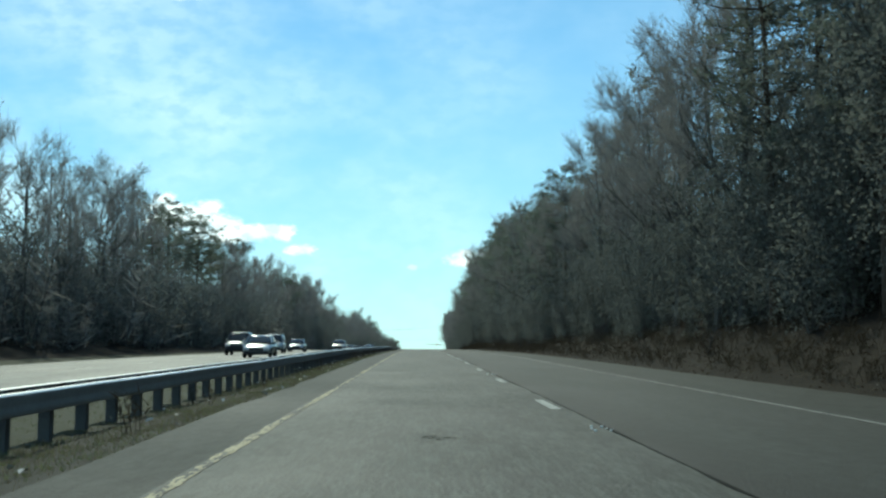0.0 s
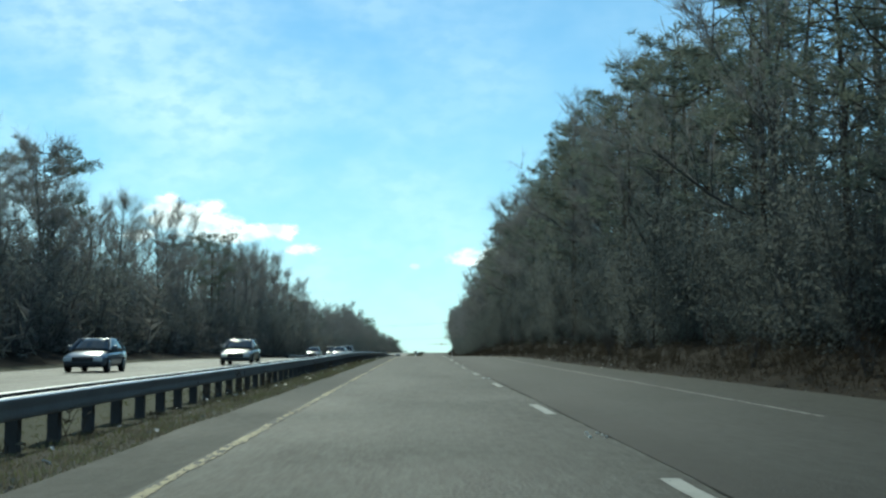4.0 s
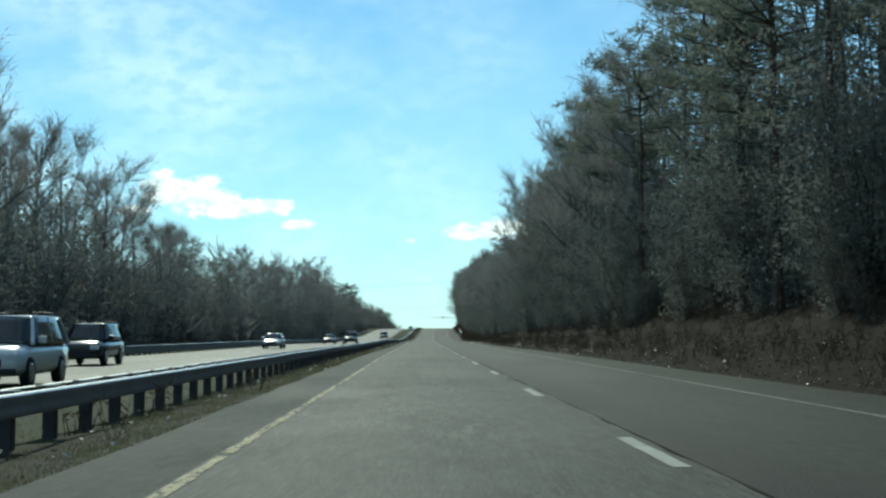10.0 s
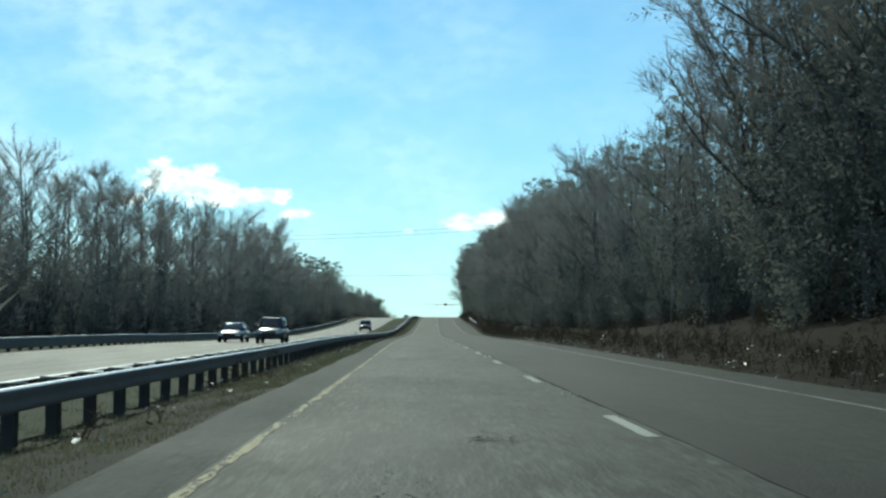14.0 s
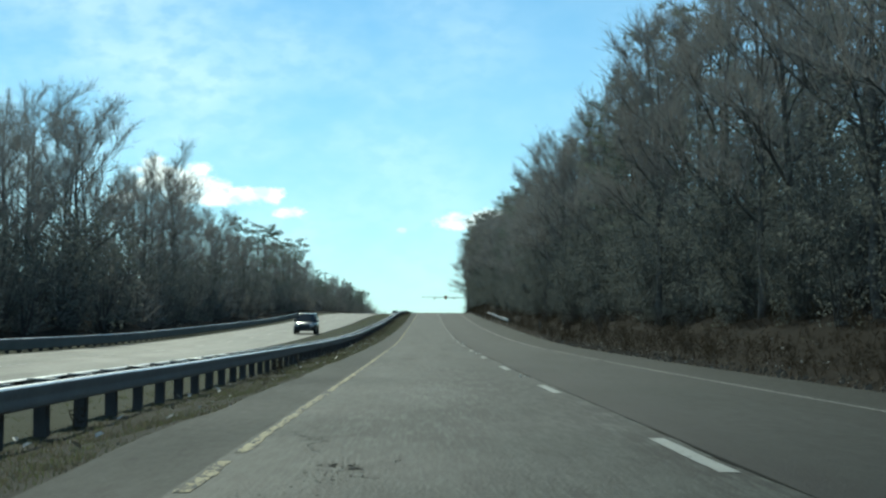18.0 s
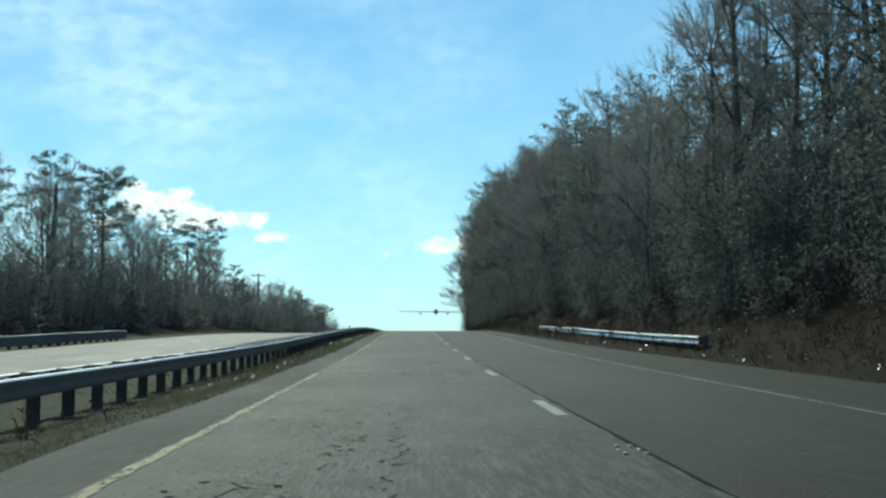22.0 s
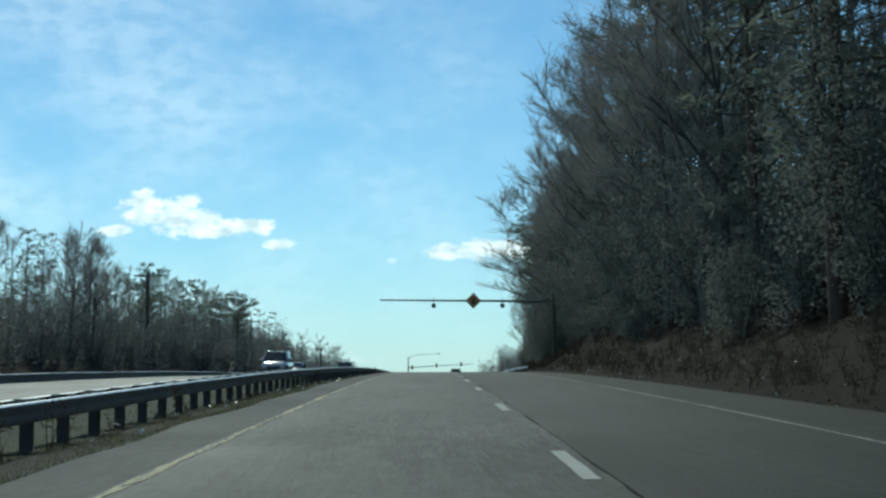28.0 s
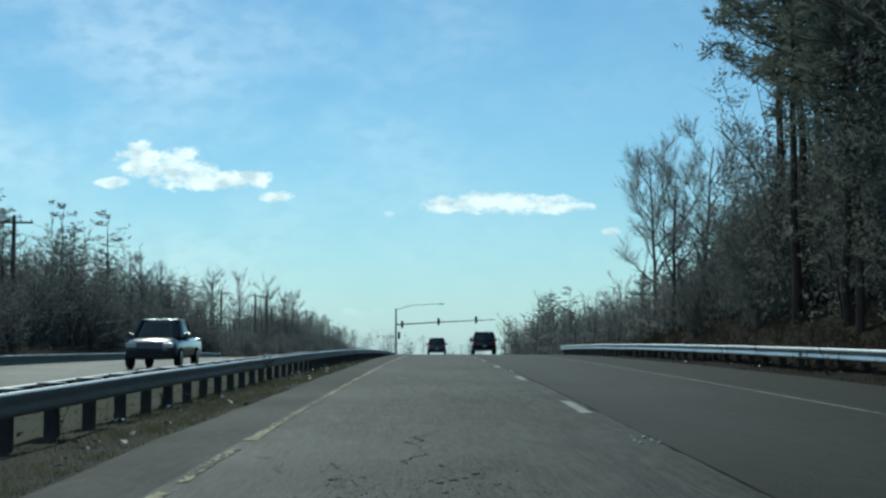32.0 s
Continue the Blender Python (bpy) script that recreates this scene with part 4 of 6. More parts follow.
def thicket(seed, h):
    """Dense leafless scrub: thin stems filled with broad sprays of twigs."""
    rng = random.Random(seed)
    vs, fs, tv, tf = [], [], [], []
    for s in range(9):
        b = Vector((rng.gauss(0, 1.3), rng.gauss(0, 1.3), -0.2))
        top = b + Vector((rng.gauss(0, 0.8), rng.gauss(0, 0.8), h * rng.uniform(0.65, 1.0)))
        add_tube(vs, fs, [b, b.lerp(top, 0.5) + Vector((rng.gauss(0, 0.2), rng.gauss(0, 0.2), 0)), top], [0.05, 0.035, 0.01], 3)
        for n in range(40):
            f = rng.random() ** 0.8
            q = b.lerp(top, f)
            d = Vector((rng.gauss(0, 1.0), rng.gauss(0, 1.0), rng.gauss(0.5, 0.5))).normalized()
            twig(tv, tf, q, d, rng.uniform(0.8, 2.2) * (1.15 - 0.5 * f), rng.uniform(0.05, 0.13) * (1.2 - 0.8 * f), rng)
    return mesh_of("stem", vs, fs, M_BARK), mesh_of("spray", tv, tf, M_THICK)


def make_kind(name, meshes, parts, label, category, group):
    root = tagged(new(name), label, category, group)
    for nm, me in zip(parts, meshes):
        share(nm, me, root)
    return root


KINDS = {"bare": [], "pine": [], "bush": [], "oak": []}
for s, h in enumerate((14, 16, 13, 15, 17)):
    KINDS["bare"].append((h, make_kind("bare_tree", bare_tree(20 + s, h, 1350, (1.0, 0.8, 1.1, 0.7, 0.9)[s]), ("trunk", "crown"), "leafless grey-brown deciduous tree with fine twigs", "tree", "leafless roadside trees")))
for s, (h, b, f) in enumerate(((17, 0.35, 1.0), (15, 0.22, 1.1), (19, 0.48, 1.1), (14, 0.5, 1.25))):
    KINDS["pine"].append((h, make_kind("pine_tree", pine_tree(40 + s, h, b, f, (0.9, 0.9, 1.35, 1.35)[s], (16, 16, 20, 20)[s]), ("trunk", "crown"), "tall dark green pine with clumped needles", "tree", "roadside pines")))
for s, h in enumerate((3.2, 5.0, 7.5)):
    KINDS["bush"].append((h, make_kind("evergreen_bush", bush(60 + s, h, M_BUSH, 220 + 210 * s, 8 + 3 * s, 15, 20, 0.95 + 0.1 * s), ("stem", "foliage"), "dark tangled evergreen bush at the wood's edge", "bush", "undergrowth bushes")))
for s, h in enumerate((2.2, 3.4)):
    KINDS["oak"].append((h, make_kind("brown_shrub", bush(70 + s, h, M_OAK, 60, 6, 12, 24, 0.7), ("stem", "foliage"), "straggly shrub with withered brown leaves", "bush", "withered shrubs")))
firsts = {id(k): True for v in KINDS.values() for _, k in v}
tree_count = {"bare": 0, "pine": 0, "bush": 0, "oak": 0}


def plant(kind, i, x, y, h, yaw, sink=0.0):
    base, src = KINDS[kind][i % len(KINDS[kind])]
    s = h / base
    p = spot(x, y)
    m = Matrix.Translation((p.x, p.y, p.z - sink)) @ Euler((0, 0, yaw)).to_matrix().to_4x4()
    if firsts.pop(id(src), None):
        ob = src
        ob.matrix_basis = m
    else:
        ob = copy_thing(src, m)
    ob.scale = (s, s, s)
    tree_count[kind] += 1
    return ob


# tree rows: height envelopes along the road on each side
def env(table, y):
    for (y0, h0), (y1, h1) in zip(table, table[1:]):
        if y <= y1:
            return h0 + (h1 - h0) * max(0, (y - y0)) / (y1 - y0)
    return table[-1][1]


RIGHT_H = [(-60, 19), (48, 18.6), (66, 16.2), (100, 16.2), (130, 15.5), (170, 18.5), (220, 20), (260, 20), (300, 19.5), (340, 18.3), (385, 17), (398, 18.6), (412, 19.6), (420, 15.5), (427, 12.8), (450, 13.6), (480, 14), (505, 14.3), (525, 16), (545, 18), (580, 18.8), (605, 16.2),
           (625, 17.3), (640, 16.8), (648, 12.7), (668, 13.2), (690, 14.8), (710, 16.3), (735, 19), (765, 21), (800, 22.6), (830, 23), (862, 21.5), (880, 20.5), (900, 18.5), (916, 18)]
LEFT_H = [(-60, 15), (90, 15.2), (160, 15), (200, 13.6), (235, 12.8), (260, 14.4), (290, 15.4), (325, 17.2), (350, 18.6), (372, 16.8), (385, 13.6), (425, 11.6), (450, 12), (470, 14), (490, 14.4), (520, 13.4), (535, 13.4), (548, 15.2), (562, 16.4), (580, 15.8), (600, 14), (615, 15.2),
          (630, 12.8), (655, 13.6), (675, 10.8), (690, 11.2), (708, 12.4), (722, 12), (735, 10.6), (742, 9.2), (758, 10), (770, 12), (782, 11), (795, 8.4), (820, 7.2), (850, 9.0), (870, 10.2), (920, 10.6), (985, 10.2), (1010, 8.4), (1040, 7.5), (1052, 4.5), (1108, 4.5), (1120, 12.6), (1135, 12.6), (1150, 9.4), (1300, 9)]
BACK = []
# utility poles beyond the opposite carriageway: across, along, height
POLES = [(-27.5, 697, 10.5), (-27.5, 759, 9.9), (-27.5, 832, 9.9), (-24.8, 888, 8.6), (-26.4, 967, 7.7), (-29.4, 1070, 8.0), (-28.6, 1099, 9.0), (-28.7, 1114, 9.7), (-29.1, 1144, 10.1), (-29, 1190, 10), (-28, 1240, 9.8)]


def back(kind, i, x, y, h, yaw):
    BACK.append((kind, i, x, y, h, yaw))


# single trees that stand out
for kind, i, x, y, h in (("pine", 3, -28.3, 160, 15), ("pine", 3, -29, 204, 15), ("pine", 3, -29.6, 723, 14.5), ("pine", 2, -34, 720, 14.5), ("pine", 3, -31.8, 799, 16), ("pine", 1, -27, 742, 12), ("bare", 1, -30.5, 640, 19.5), ("bare", 2, -32, 652, 17), ("bare", 0, -30.3, 579, 17.5),
                         ("bare", 3, -32.5, 495, 15), ("bare", 4, -30.5, 310, 17.5), ("bare", 2, -29, 255, 16), ("bare", 0, -30, 372, 12), ("bare", 4, -31, 420, 12.5), ("pine", 1, 12.2, 921, 11), ("pine", 2, 12.5, 928, 15), ("pine", 0, 15.5, 926, 17), ("pine", 2, 19, 933, 17), ("pine", 3, 23, 930, 16), ("bare", 0, 13.2, 957, 10.5), ("bare", 4, 14.0, 952, 11), ("bare", 1, 13.3, 964, 12), ("bush", 2, 10.9, 893, 5), ("bush", 1, 11.2, 898, 4), ("pine", 3, 12.0, 899, 13), ("pine", 3, 14.5, 938, 18), ("pine", 2, 17.0, 941, 19), ("pine", 3, 13.6, 931, 17), ("pine", 1, 14.6, 924, 18), ("pine", 0, 16.4, 935, 19), ("bush", 2, 14.5, 934, 10), ("bush", 2, 17.5, 937, 11.5), ("bush", 2, 16.0, 929, 11), ("bush", 2, 19.5, 934, 12),
                         ("bare", 2, 18.0, 957, 9.5), ("bush", 2, 12.6, 934, 4), ("bush", 1, 14.2, 940, 4.5), ("bush", 2, 16.0, 944, 5), ("bush", 0, 12.0, 944, 2.6), ("bush", 1, 13.5, 952, 3.2), ("pine", 1, 12.4, 781, 20), ("bare", 3, 12.3, 640, 17), ("pine", 0, 13.2, 868, 17), ("pine", 1, 15, 880, 18), ("pine", 0, 14, 892, 17), ("pine", 1, 17.5, 872, 19), ("pine", 0, 18, 889, 18), ("pine", 0, 13.6, 923, 17.5)):
    plant(kind, i, x, y, h, x * 7.1 + y)
# two dense stretches where evergreens crowd the wood's edge almost to the tree tops
dr = random.Random(31)
for y0, y1 in ((20, 52), (378, 418)):
    for k in range(int((y1 - y0) / 3.2)):
        y = y0 + 3.2 * k
        plant("bush", 2, dr.uniform(13.5, 16.5), y + dr.uniform(0, 2), dr.uniform(9.5, 12.0), dr.uniform(0, 6.28))
        if k % 2:
            plant("pine", dr.randrange(5), dr.uniform(14, 18), y + dr.uniform(0, 2), dr.uniform(17, 19.5), dr.uniform(0, 6.28))
# a broad old tree that reaches out over the road by the sign
old_tree = plant("bare", 2, 11.6, 896, 17, 2.2)
old_tree.scale = (old_tree.scale.x * 1.45, old_tree.scale.y * 1.45, old_tree.scale.z)
tr = random.Random(77)
y = 8.0
while y < 916:
    h = env(RIGHT_H, y)
    leafless = any(a < y < b for a, b in ((50, 112), (385, 432), (441, 545), (575, 645), (700, 740)))
    kind = "bare" if leafless else "pine" if hash_noise(5, y, 0.021) + tr.uniform(-0.4, 0.4) > 0.0 else "bare"
    if y > 874:
        kind = "bare"
    plant(kind, tr.randrange(5), tr.uniform(11.8, 14.0), y, h * tr.uniform(0.77, 0.96), tr.uniform(0, 6.28))
    plant("bush", 2, tr.uniform(12.2, 14.5), y + tr.uniform(0, 4), min(9.0, h * 0.5) * tr.uniform(0.75, 1.1), tr.uniform(0, 6.28))
    back(tr.choice(("bare", "pine", "pine")), tr.randrange(5), tr.uniform(16, 21), y + tr.uniform(0, 4), h * tr.uniform(0.9, 1.1), tr.uniform(0, 6.28))
    back(tr.choice(("bare", "pine", "pine")), tr.randrange(5), tr.uniform(21, 32), y + tr.uniform(0, 4), h * tr.uniform(0.85, 1.1), tr.uniform(0, 6.28))
    (plant if tr.random() < 0.4 else back)("bush", tr.randrange(3), tr.uniform(11.2, 13.2), y + tr.uniform(0, 4), tr.uniform(2.5, 5.0), tr.uniform(0, 6.28))
    back("bush", tr.randrange(2), tr.uniform(14, 19), y + tr.uniform(0, 4), tr.uniform(5.0, 9.0), tr.uniform(0, 6.28))
    back("bush", tr.randrange(2), tr.uniform(17, 27), y + tr.uniform(0, 4), tr.uniform(6.0, 10.0), tr.uniform(0, 6.28))
    back("thicket", tr.randrange(3), tr.uniform(20, 27), y + tr.uniform(0, 4), tr.uniform(7.0, 10.0), tr.uniform(0, 6.28))
    back("bush", tr.randrange(2), tr.uniform(13.5, 17), y + tr.uniform(0, 4), tr.uniform(4.5, 8.0), tr.uniform(0, 6.28))
    if tr.random() < 0.35:
        plant("oak", tr.randrange(2), tr.uniform(10.0, 11.5), y + tr.uniform(0, 4), tr.uniform(0.8, 1.8), tr.uniform(0, 6.28))
    y += tr.uniform(4.0, 6.0)
y = 40.0
while y < 1300:
    h = env(LEFT_H, y)
    leafless = any(a < y < b for a, b in ((70, 130), (300, 385), (455, 515), (525, 672), (1060, 1170)))
    kind = "pine" if not leafless and hash_noise(15, y, 0.03) + tr.uniform(-0.35, 0.35) > 0.16 else "bare"
    if any(abs(y - py_) < 4.5 for px_, py_, h_ in POLES[:3]):
        h *= 0.72
    one = plant if 60 < y < 960 else back
    one(kind, tr.randrange(5), tr.uniform(-28, -24.5), y, h * tr.uniform(0.72, 1.02), tr.uniform(0, 6.28))
    back("bare" if leafless else tr.choice(("bare", "bare", "bare", "pine")), tr.randrange(5), tr.uniform(-36, -29), y + tr.uniform(0, 4), h * tr.uniform(0.8, 1.1), tr.uniform(0, 6.28))
    if tr.random() < 0.5:
        back("bare", tr.randrange(5), tr.uniform(-44, -36), y + tr.uniform(0, 4), h * tr.uniform(0.8, 1.1), tr.uniform(0, 6.28))
    if y < 1030:
        for n in range(2):
            back("bush", 2 + n, tr.uniform(-25.5, -23.4), y + tr.uniform(0, 5), h * tr.uniform(0.42, 0.62), tr.uniform(0, 6.28))
    back(tr.choice(("bush", "thicket", "thicket")), tr.randrange(3), tr.uniform(-26, -22.8), y + tr.uniform(0, 4), tr.uniform(3.0, 5.5), tr.uniform(0, 6.28))
    back("bush", tr.randrange(2), tr.uniform(-31, -26), y + tr.uniform(0, 4), tr.uniform(4, 7.5), tr.uniform(0, 6.28))
    back("bush", tr.randrange(2), tr.uniform(-29, -25), y + tr.uniform(0, 4), tr.uniform(5, 7.0) * min(1, h / 12), tr.uniform(0, 6.28))
    for xa, xb, ha, hb in ((-27, -24, 4, 6), (-32, -28, 6, 8.5)):
        back("thicket", tr.randrange(3), tr.uniform(xa, xb), y + tr.uniform(0, 5), tr.uniform(ha, hb) * min(1, h / 12.5), tr.uniform(0, 6.28))
    if y < 440:
        for n in range(2):
            back("thicket", tr.randrange(3), tr.uniform(-31, -26), y + tr.uniform(0, 6), tr.uniform(6.5, 9.0), tr.uniform(0, 6.28))
    y += tr.uniform(5.0, 7.2)
# beyond the drop on the right, and the far end of the road
for n in range(6):
    plant("pine", n, 11.8 + 1.6 * n, 919 + 3.1 * n + tr.uniform(-2, 2), tr.uniform(11, 15), n * 1.7)
for n in range(34):
    back(tr.choice(("pine", "pine", "bare")), tr.randrange(5), tr.uniform(15, 40), tr.uniform(915, 950), tr.uniform(11, 16), tr.uniform(0, 6.28))
for n in range(110):
    back("bush", tr.randrange(5), tr.uniform(12.5, 34), tr.uniform(914, 958), tr.uniform(3, 7.5), tr.uniform(0, 6.28))
for n in range(70):
    y = tr.uniform(1000, 1170)
    back(tr.choice(("bare", "bare", "pine", "thicket", "thicket")), tr.randrange(5), tr.uniform(13, 36), y, tr.uniform(7.5, 11), tr.uniform(0, 6.28))
for n in range(75):
    y = tr.uniform(1010, 1290)
    back(tr.choice(("bare", "bare", "pine", "thicket", "thicket")), tr.randrange(5), tr.uniform(15, 50) + (y - 1000) * 0.03, y, (tr.uniform(6, 10) if y < 1130 else tr.uniform(10, 14)), tr.uniform(0, 6.28))
for n in range(40):
    back(tr.choice(("thicket", "bush", "bare")), tr.randrange(5), tr.uniform(11, 26), tr.uniform(942, 1010), tr.uniform(1.5, 5), tr.uniform(0, 6.28))
for n in range(50):
    back("thicket", n, tr.uniform(15, 44), tr.uniform(922, 985), tr.uniform(5.5, 9), tr.uniform(0, 6.28))
for n in range(110):
    y = tr.uniform(1480, 1620)
    back(tr.choice(("bare", "pine", "bush", "bush")), tr.randrange(5), tr.uniform(-120, 140), y, tr.uniform(10, 16), tr.uniform(0, 6.28))

for n in range(26):
    plant("bush", 1 + n % 2, tr.uniform(12.3, 22), tr.uniform(912, 948), tr.uniform(4.5, 7.5), tr.uniform(0, 6.28))
for n in range(110):
    y = tr.uniform(930, 1170)
    back(tr.choice(("thicket", "thicket", "bare")), n, tr.uniform(-33, -25), y, (tr.uniform(2.0, 3.4) if 1045 < y < 1112 else tr.uniform(6.0, 8.5)), tr.uniform(0, 6.28))
for n in range(50):
    back("bush", n, tr.uniform(14, 27), tr.uniform(1005, 1110), tr.uniform(4.5, 6.5), tr.uniform(0, 6.28))
for n in range(95):
    y = tr.uniform(955, 1130)
    back(tr.choice(("thicket", "thicket", "bush")), n, tr.uniform(12.5, 20) + (y - 955) * 0.03, y, tr.uniform(4.0, 6.5), tr.uniform(0, 6.28))
# the wood behind the front trees: one mesh of many lighter trees
LIGHT = {"bare": [(14, bare_tree(120 + s, 14, 240, 0.95, 1)) for s in range(3)], "pine": [(16, pine_tree(140 + s, 16, 0.25 + 0.15 * s, 1.0, 0.42, 9, 0.8)) for s in range(2)], "bush": [(5, bush(160 + s, 5, M_BUSH, 70, 5, 7, 6, 1.5)) for s in range(2)] + [(7, bush(164 + s, 7, M_BUSH, 120, 8, 8, 5, 1.9)) for s in range(2)], "thicket": [(7, thicket(180 + s, 7)) for s in range(3)]}
WOOD_MATS = [M_BARK, M_TWIG, M_PBARK, M_PINE, M_BUSH, M_THICK]
SLOT = {"bare": (0, 1), "pine": (2, 3), "bush": (0, 4), "thicket": (0, 5)}


def arrays(me):
    co = np.empty(len(me.vertices) * 3, np.float32)
    me.vertices.foreach_get("co", co)
    li = np.empty(len(me.loops), np.int32)
    me.loops.foreach_get("vertex_index", li)
    lt = np.empty(len(me.polygons), np.int32)
    me.polygons.foreach_get("loop_total", lt)
    return co.reshape(-1, 3), li, lt


ARR = {k: [(h, [arrays(m) for m in ms]) for h, ms in v] for k, v in LIGHT.items()}


def woodland(name, trees, label, category):
    cos, lis, lts, mis, base = [], [], [], [], 0
    for kind, i, x, y, h, yaw in trees:
        h0, ms = ARR[kind][i % len(ARR[kind])]
        p, s = spot(x, y), h / h0
        c, q = math.cos(yaw) * s, math.sin(yaw) * s
        rot = np.array(((c, q, 0), (-q, c, 0), (0, 0, s)), np.float32)
        for (co, li, lt), slot in zip(ms, SLOT[kind]):
            cos.append(co @ rot + np.array(p, np.float32))
            lis.append(li + base)
            lts.append(lt)
            mis.append(np.full(len(lt), slot, np.int32))
            base += len(co)
    co, li, lt, mi_ = np.concatenate(cos), np.concatenate(lis), np.concatenate(lts), np.concatenate(mis)
    me = bpy.data.meshes.new(name)
    me.vertices.add(len(co))
    me.vertices.foreach_set("co", co.ravel())
    me.loops.add(len(li))
    me.loops.foreach_set("vertex_index", li.astype(np.int32))
    me.polygons.add(len(lt))
    me.polygons.foreach_set("loop_start", np.concatenate(([0], np.cumsum(lt)[:-1])).astype(np.int32))
    for m in WOOD_MATS:
        me.materials.append(m)
    me.polygons.foreach_set("material_index", mi_)
    me.update(calc_edges=True)
    return tagged(new(name, me), label, category, kind="stuff")


woodland("woodland", [b for b in BACK if b[2] > 0 and b[3] < 965], "dark mixed wood of pines and bare trees behind the roadside", "woodland")
woodland("woodland", [b for b in BACK if b[2] < 0 and b[3] < 1400], "hazy leafless wood beyond the opposite carriageway", "woodland")
woodland("woodland", [b for b in BACK if not (b[2] > 0 and b[3] < 965) and not (b[2] < 0 and b[3] < 1400)], "distant trees past the crest of the road", "woodland")


# ---- overhead arm with warning sign ----
ARM_Y = 877.0
ax, az = rx(ARM_Y), rz(ARM_Y)
arm = tagged(new("sign_gantry"), "galvanised cantilever arm over the road with a warning sign", "sign gantry")
arm.matrix_basis = pose(ax, ARM_Y, az)
bm = bmesh.new()
tube(bm, [(10.4, 0, 0.1), (10.4, 0, 3.5), (10.38, 0, 6.3)], [0.15, 0.135, 0.12], 12)
box(bm, 10.15, -0.25, 0.0, 10.65, 0.25, 0.12, 0.01)
# timber brown on a steel pole, painting in the wood's shade
part("pole", bm, M_POLE, arm, "steel pole, coloured dark brown for the wood's shade")
bm = bmesh.new()
tube(bm, [(10.3, 0, 5.70), (5, 0, 5.76), (0, 0, 5.80), (-3.75, 0, 5.84)], [0.11, 0.095, 0.075, 0.06], 10)
part("arm", bm, M_GALV, arm, smooth=True)
bm = bmesh.new()
s = 0.65
vs0 = [bm.verts.new(v) for v in ((3.83, -0.13, 5.76 - s), (3.83 + s, -0.13, 5.76), (3.83, -0.13, 5.76 + s), (3.83 - s, -0.13, 5.76))]
f = bm.faces.new(vs0)
r = bmesh.ops.extrude_face_region(bm, geom=[f])
for v in r["geom"]:
    if isinstance(v, bmesh.types.BMVert):
        v.co.y += 0.012
bmesh.ops.recalc_face_normals(bm, faces=bm.faces)
panel = part("sign_panel", bm, M_SIGN, arm, "orange-yellow diamond warning panel")
bm = bmesh.new()
box(bm, 3.71, -0.142, 5.51, 3.95, -0.132, 6.01, 0.02)
part("signal_symbol", bm, M_BLACK, panel, "black traffic-signal symbol")
for dz, nm in ((0.14, "red"), (-0.02, "amber"), (-0.18, "green")):
    bm = bmesh.new()
    bmesh.ops.create_cone(bm, cap_ends=True, segments=14, radius1=0.06, radius2=0.06, depth=0.008, matrix=pose(3.83, -0.147, 5.78 + dz, 90))
    part("symbol_dot", bm, mat("symbol_" + nm, {"red": (0.4, 0.03, 0.02), "amber": (0.5, 0.25, 0.02), "green": (0.02, 0.2, 0.08)}[nm], 0.5, var=0.1, bump=0), panel)
bm = bmesh.new()
box(bm, 3.78, -0.118, 5.3, 3.88, -0.09, 6.22)
part("bracket", bm, M_GALV, arm)
for bx in (0.6, 6.2):
    bm = bmesh.new()
    tube(bm, [(bx, 0, 6.0), (bx, 0, 5.53)], [0.025, 0.025], 6)
    box(bm, bx - 0.16, -0.2, 5.2, bx + 0.16, 0.16, 5.53, 0.03)
    part("beacon_box", bm, M_BLACK, arm, "dark hanging beacon box")

# ---- signals at the far junction ----
SIG_Y = 1105.0
sx, sz = rx(SIG_Y), rz(SIG_Y)
sig = tagged(new("traffic_signal_mast"), "galvanised mast arm with hanging black signal heads and a street lamp", "traffic signal")
sig.matrix_basis = pose(sx, SIG_Y, sz)
bm = bmesh.new()
tube(bm, [(-6.6, 0, -0.3), (-6.6, 0, 5), (-6.6, 0, 8.1)], [0.17, 0.15, 0.12], 10)
part("pole", bm, M_GALV, sig)
bm = bmesh.new()
tube(bm, [(-6.6, 0, 5.5), (0, 0, 5.9), (9.5, 0, 6.35)], [0.12, 0.1, 0.06], 8)
part("arm", bm, M_GALV, sig)
bm = bmesh.new()
tube(bm, [(-6.6, 0, 7.9), (-4, 0, 8.65), (0.6, 0, 8.9)], [0.06, 0.05, 0.04], 8)
part("lamp_arm", bm, M_GALV, sig)
bm = bmesh.new()
box(bm, 0.3, -0.2, 8.78, 1.2, 0.2, 8.94, 0.05)
part("lamp_head", bm, M_GALV, sig)
for hx, hz in ((-5.6, 5.0), (0.3, 5.45), (6.4, 5.75), (-6.1, 3.2)):
    bm = bmesh.new()
    box(bm, hx - 0.2, -0.2, hz, hx + 0.2, 0.1, hz + 1.1, 0.03)
    for q in range(3):
        bmesh.ops.create_cone(bm, cap_ends=False, segments=12, radius1=0.14, radius2=0.14, depth=0.2, matrix=pose(hx, -0.28, hz + 0.2 + 0.35 * q, 90))
    head = part("signal_head", bm, M_BLACK, sig)
    bm = bmesh.new()
    bmesh.ops.create_cone(bm, cap_ends=True, segments=12, radius1=0.12, radius2=0.12, depth=0.01, matrix=pose(hx, -0.21, hz + 0.9, 90))
    part("lens", bm, mat("red_lens", (0.3, 0.02, 0.02), 0.3, var=0.1, bump=0), head)


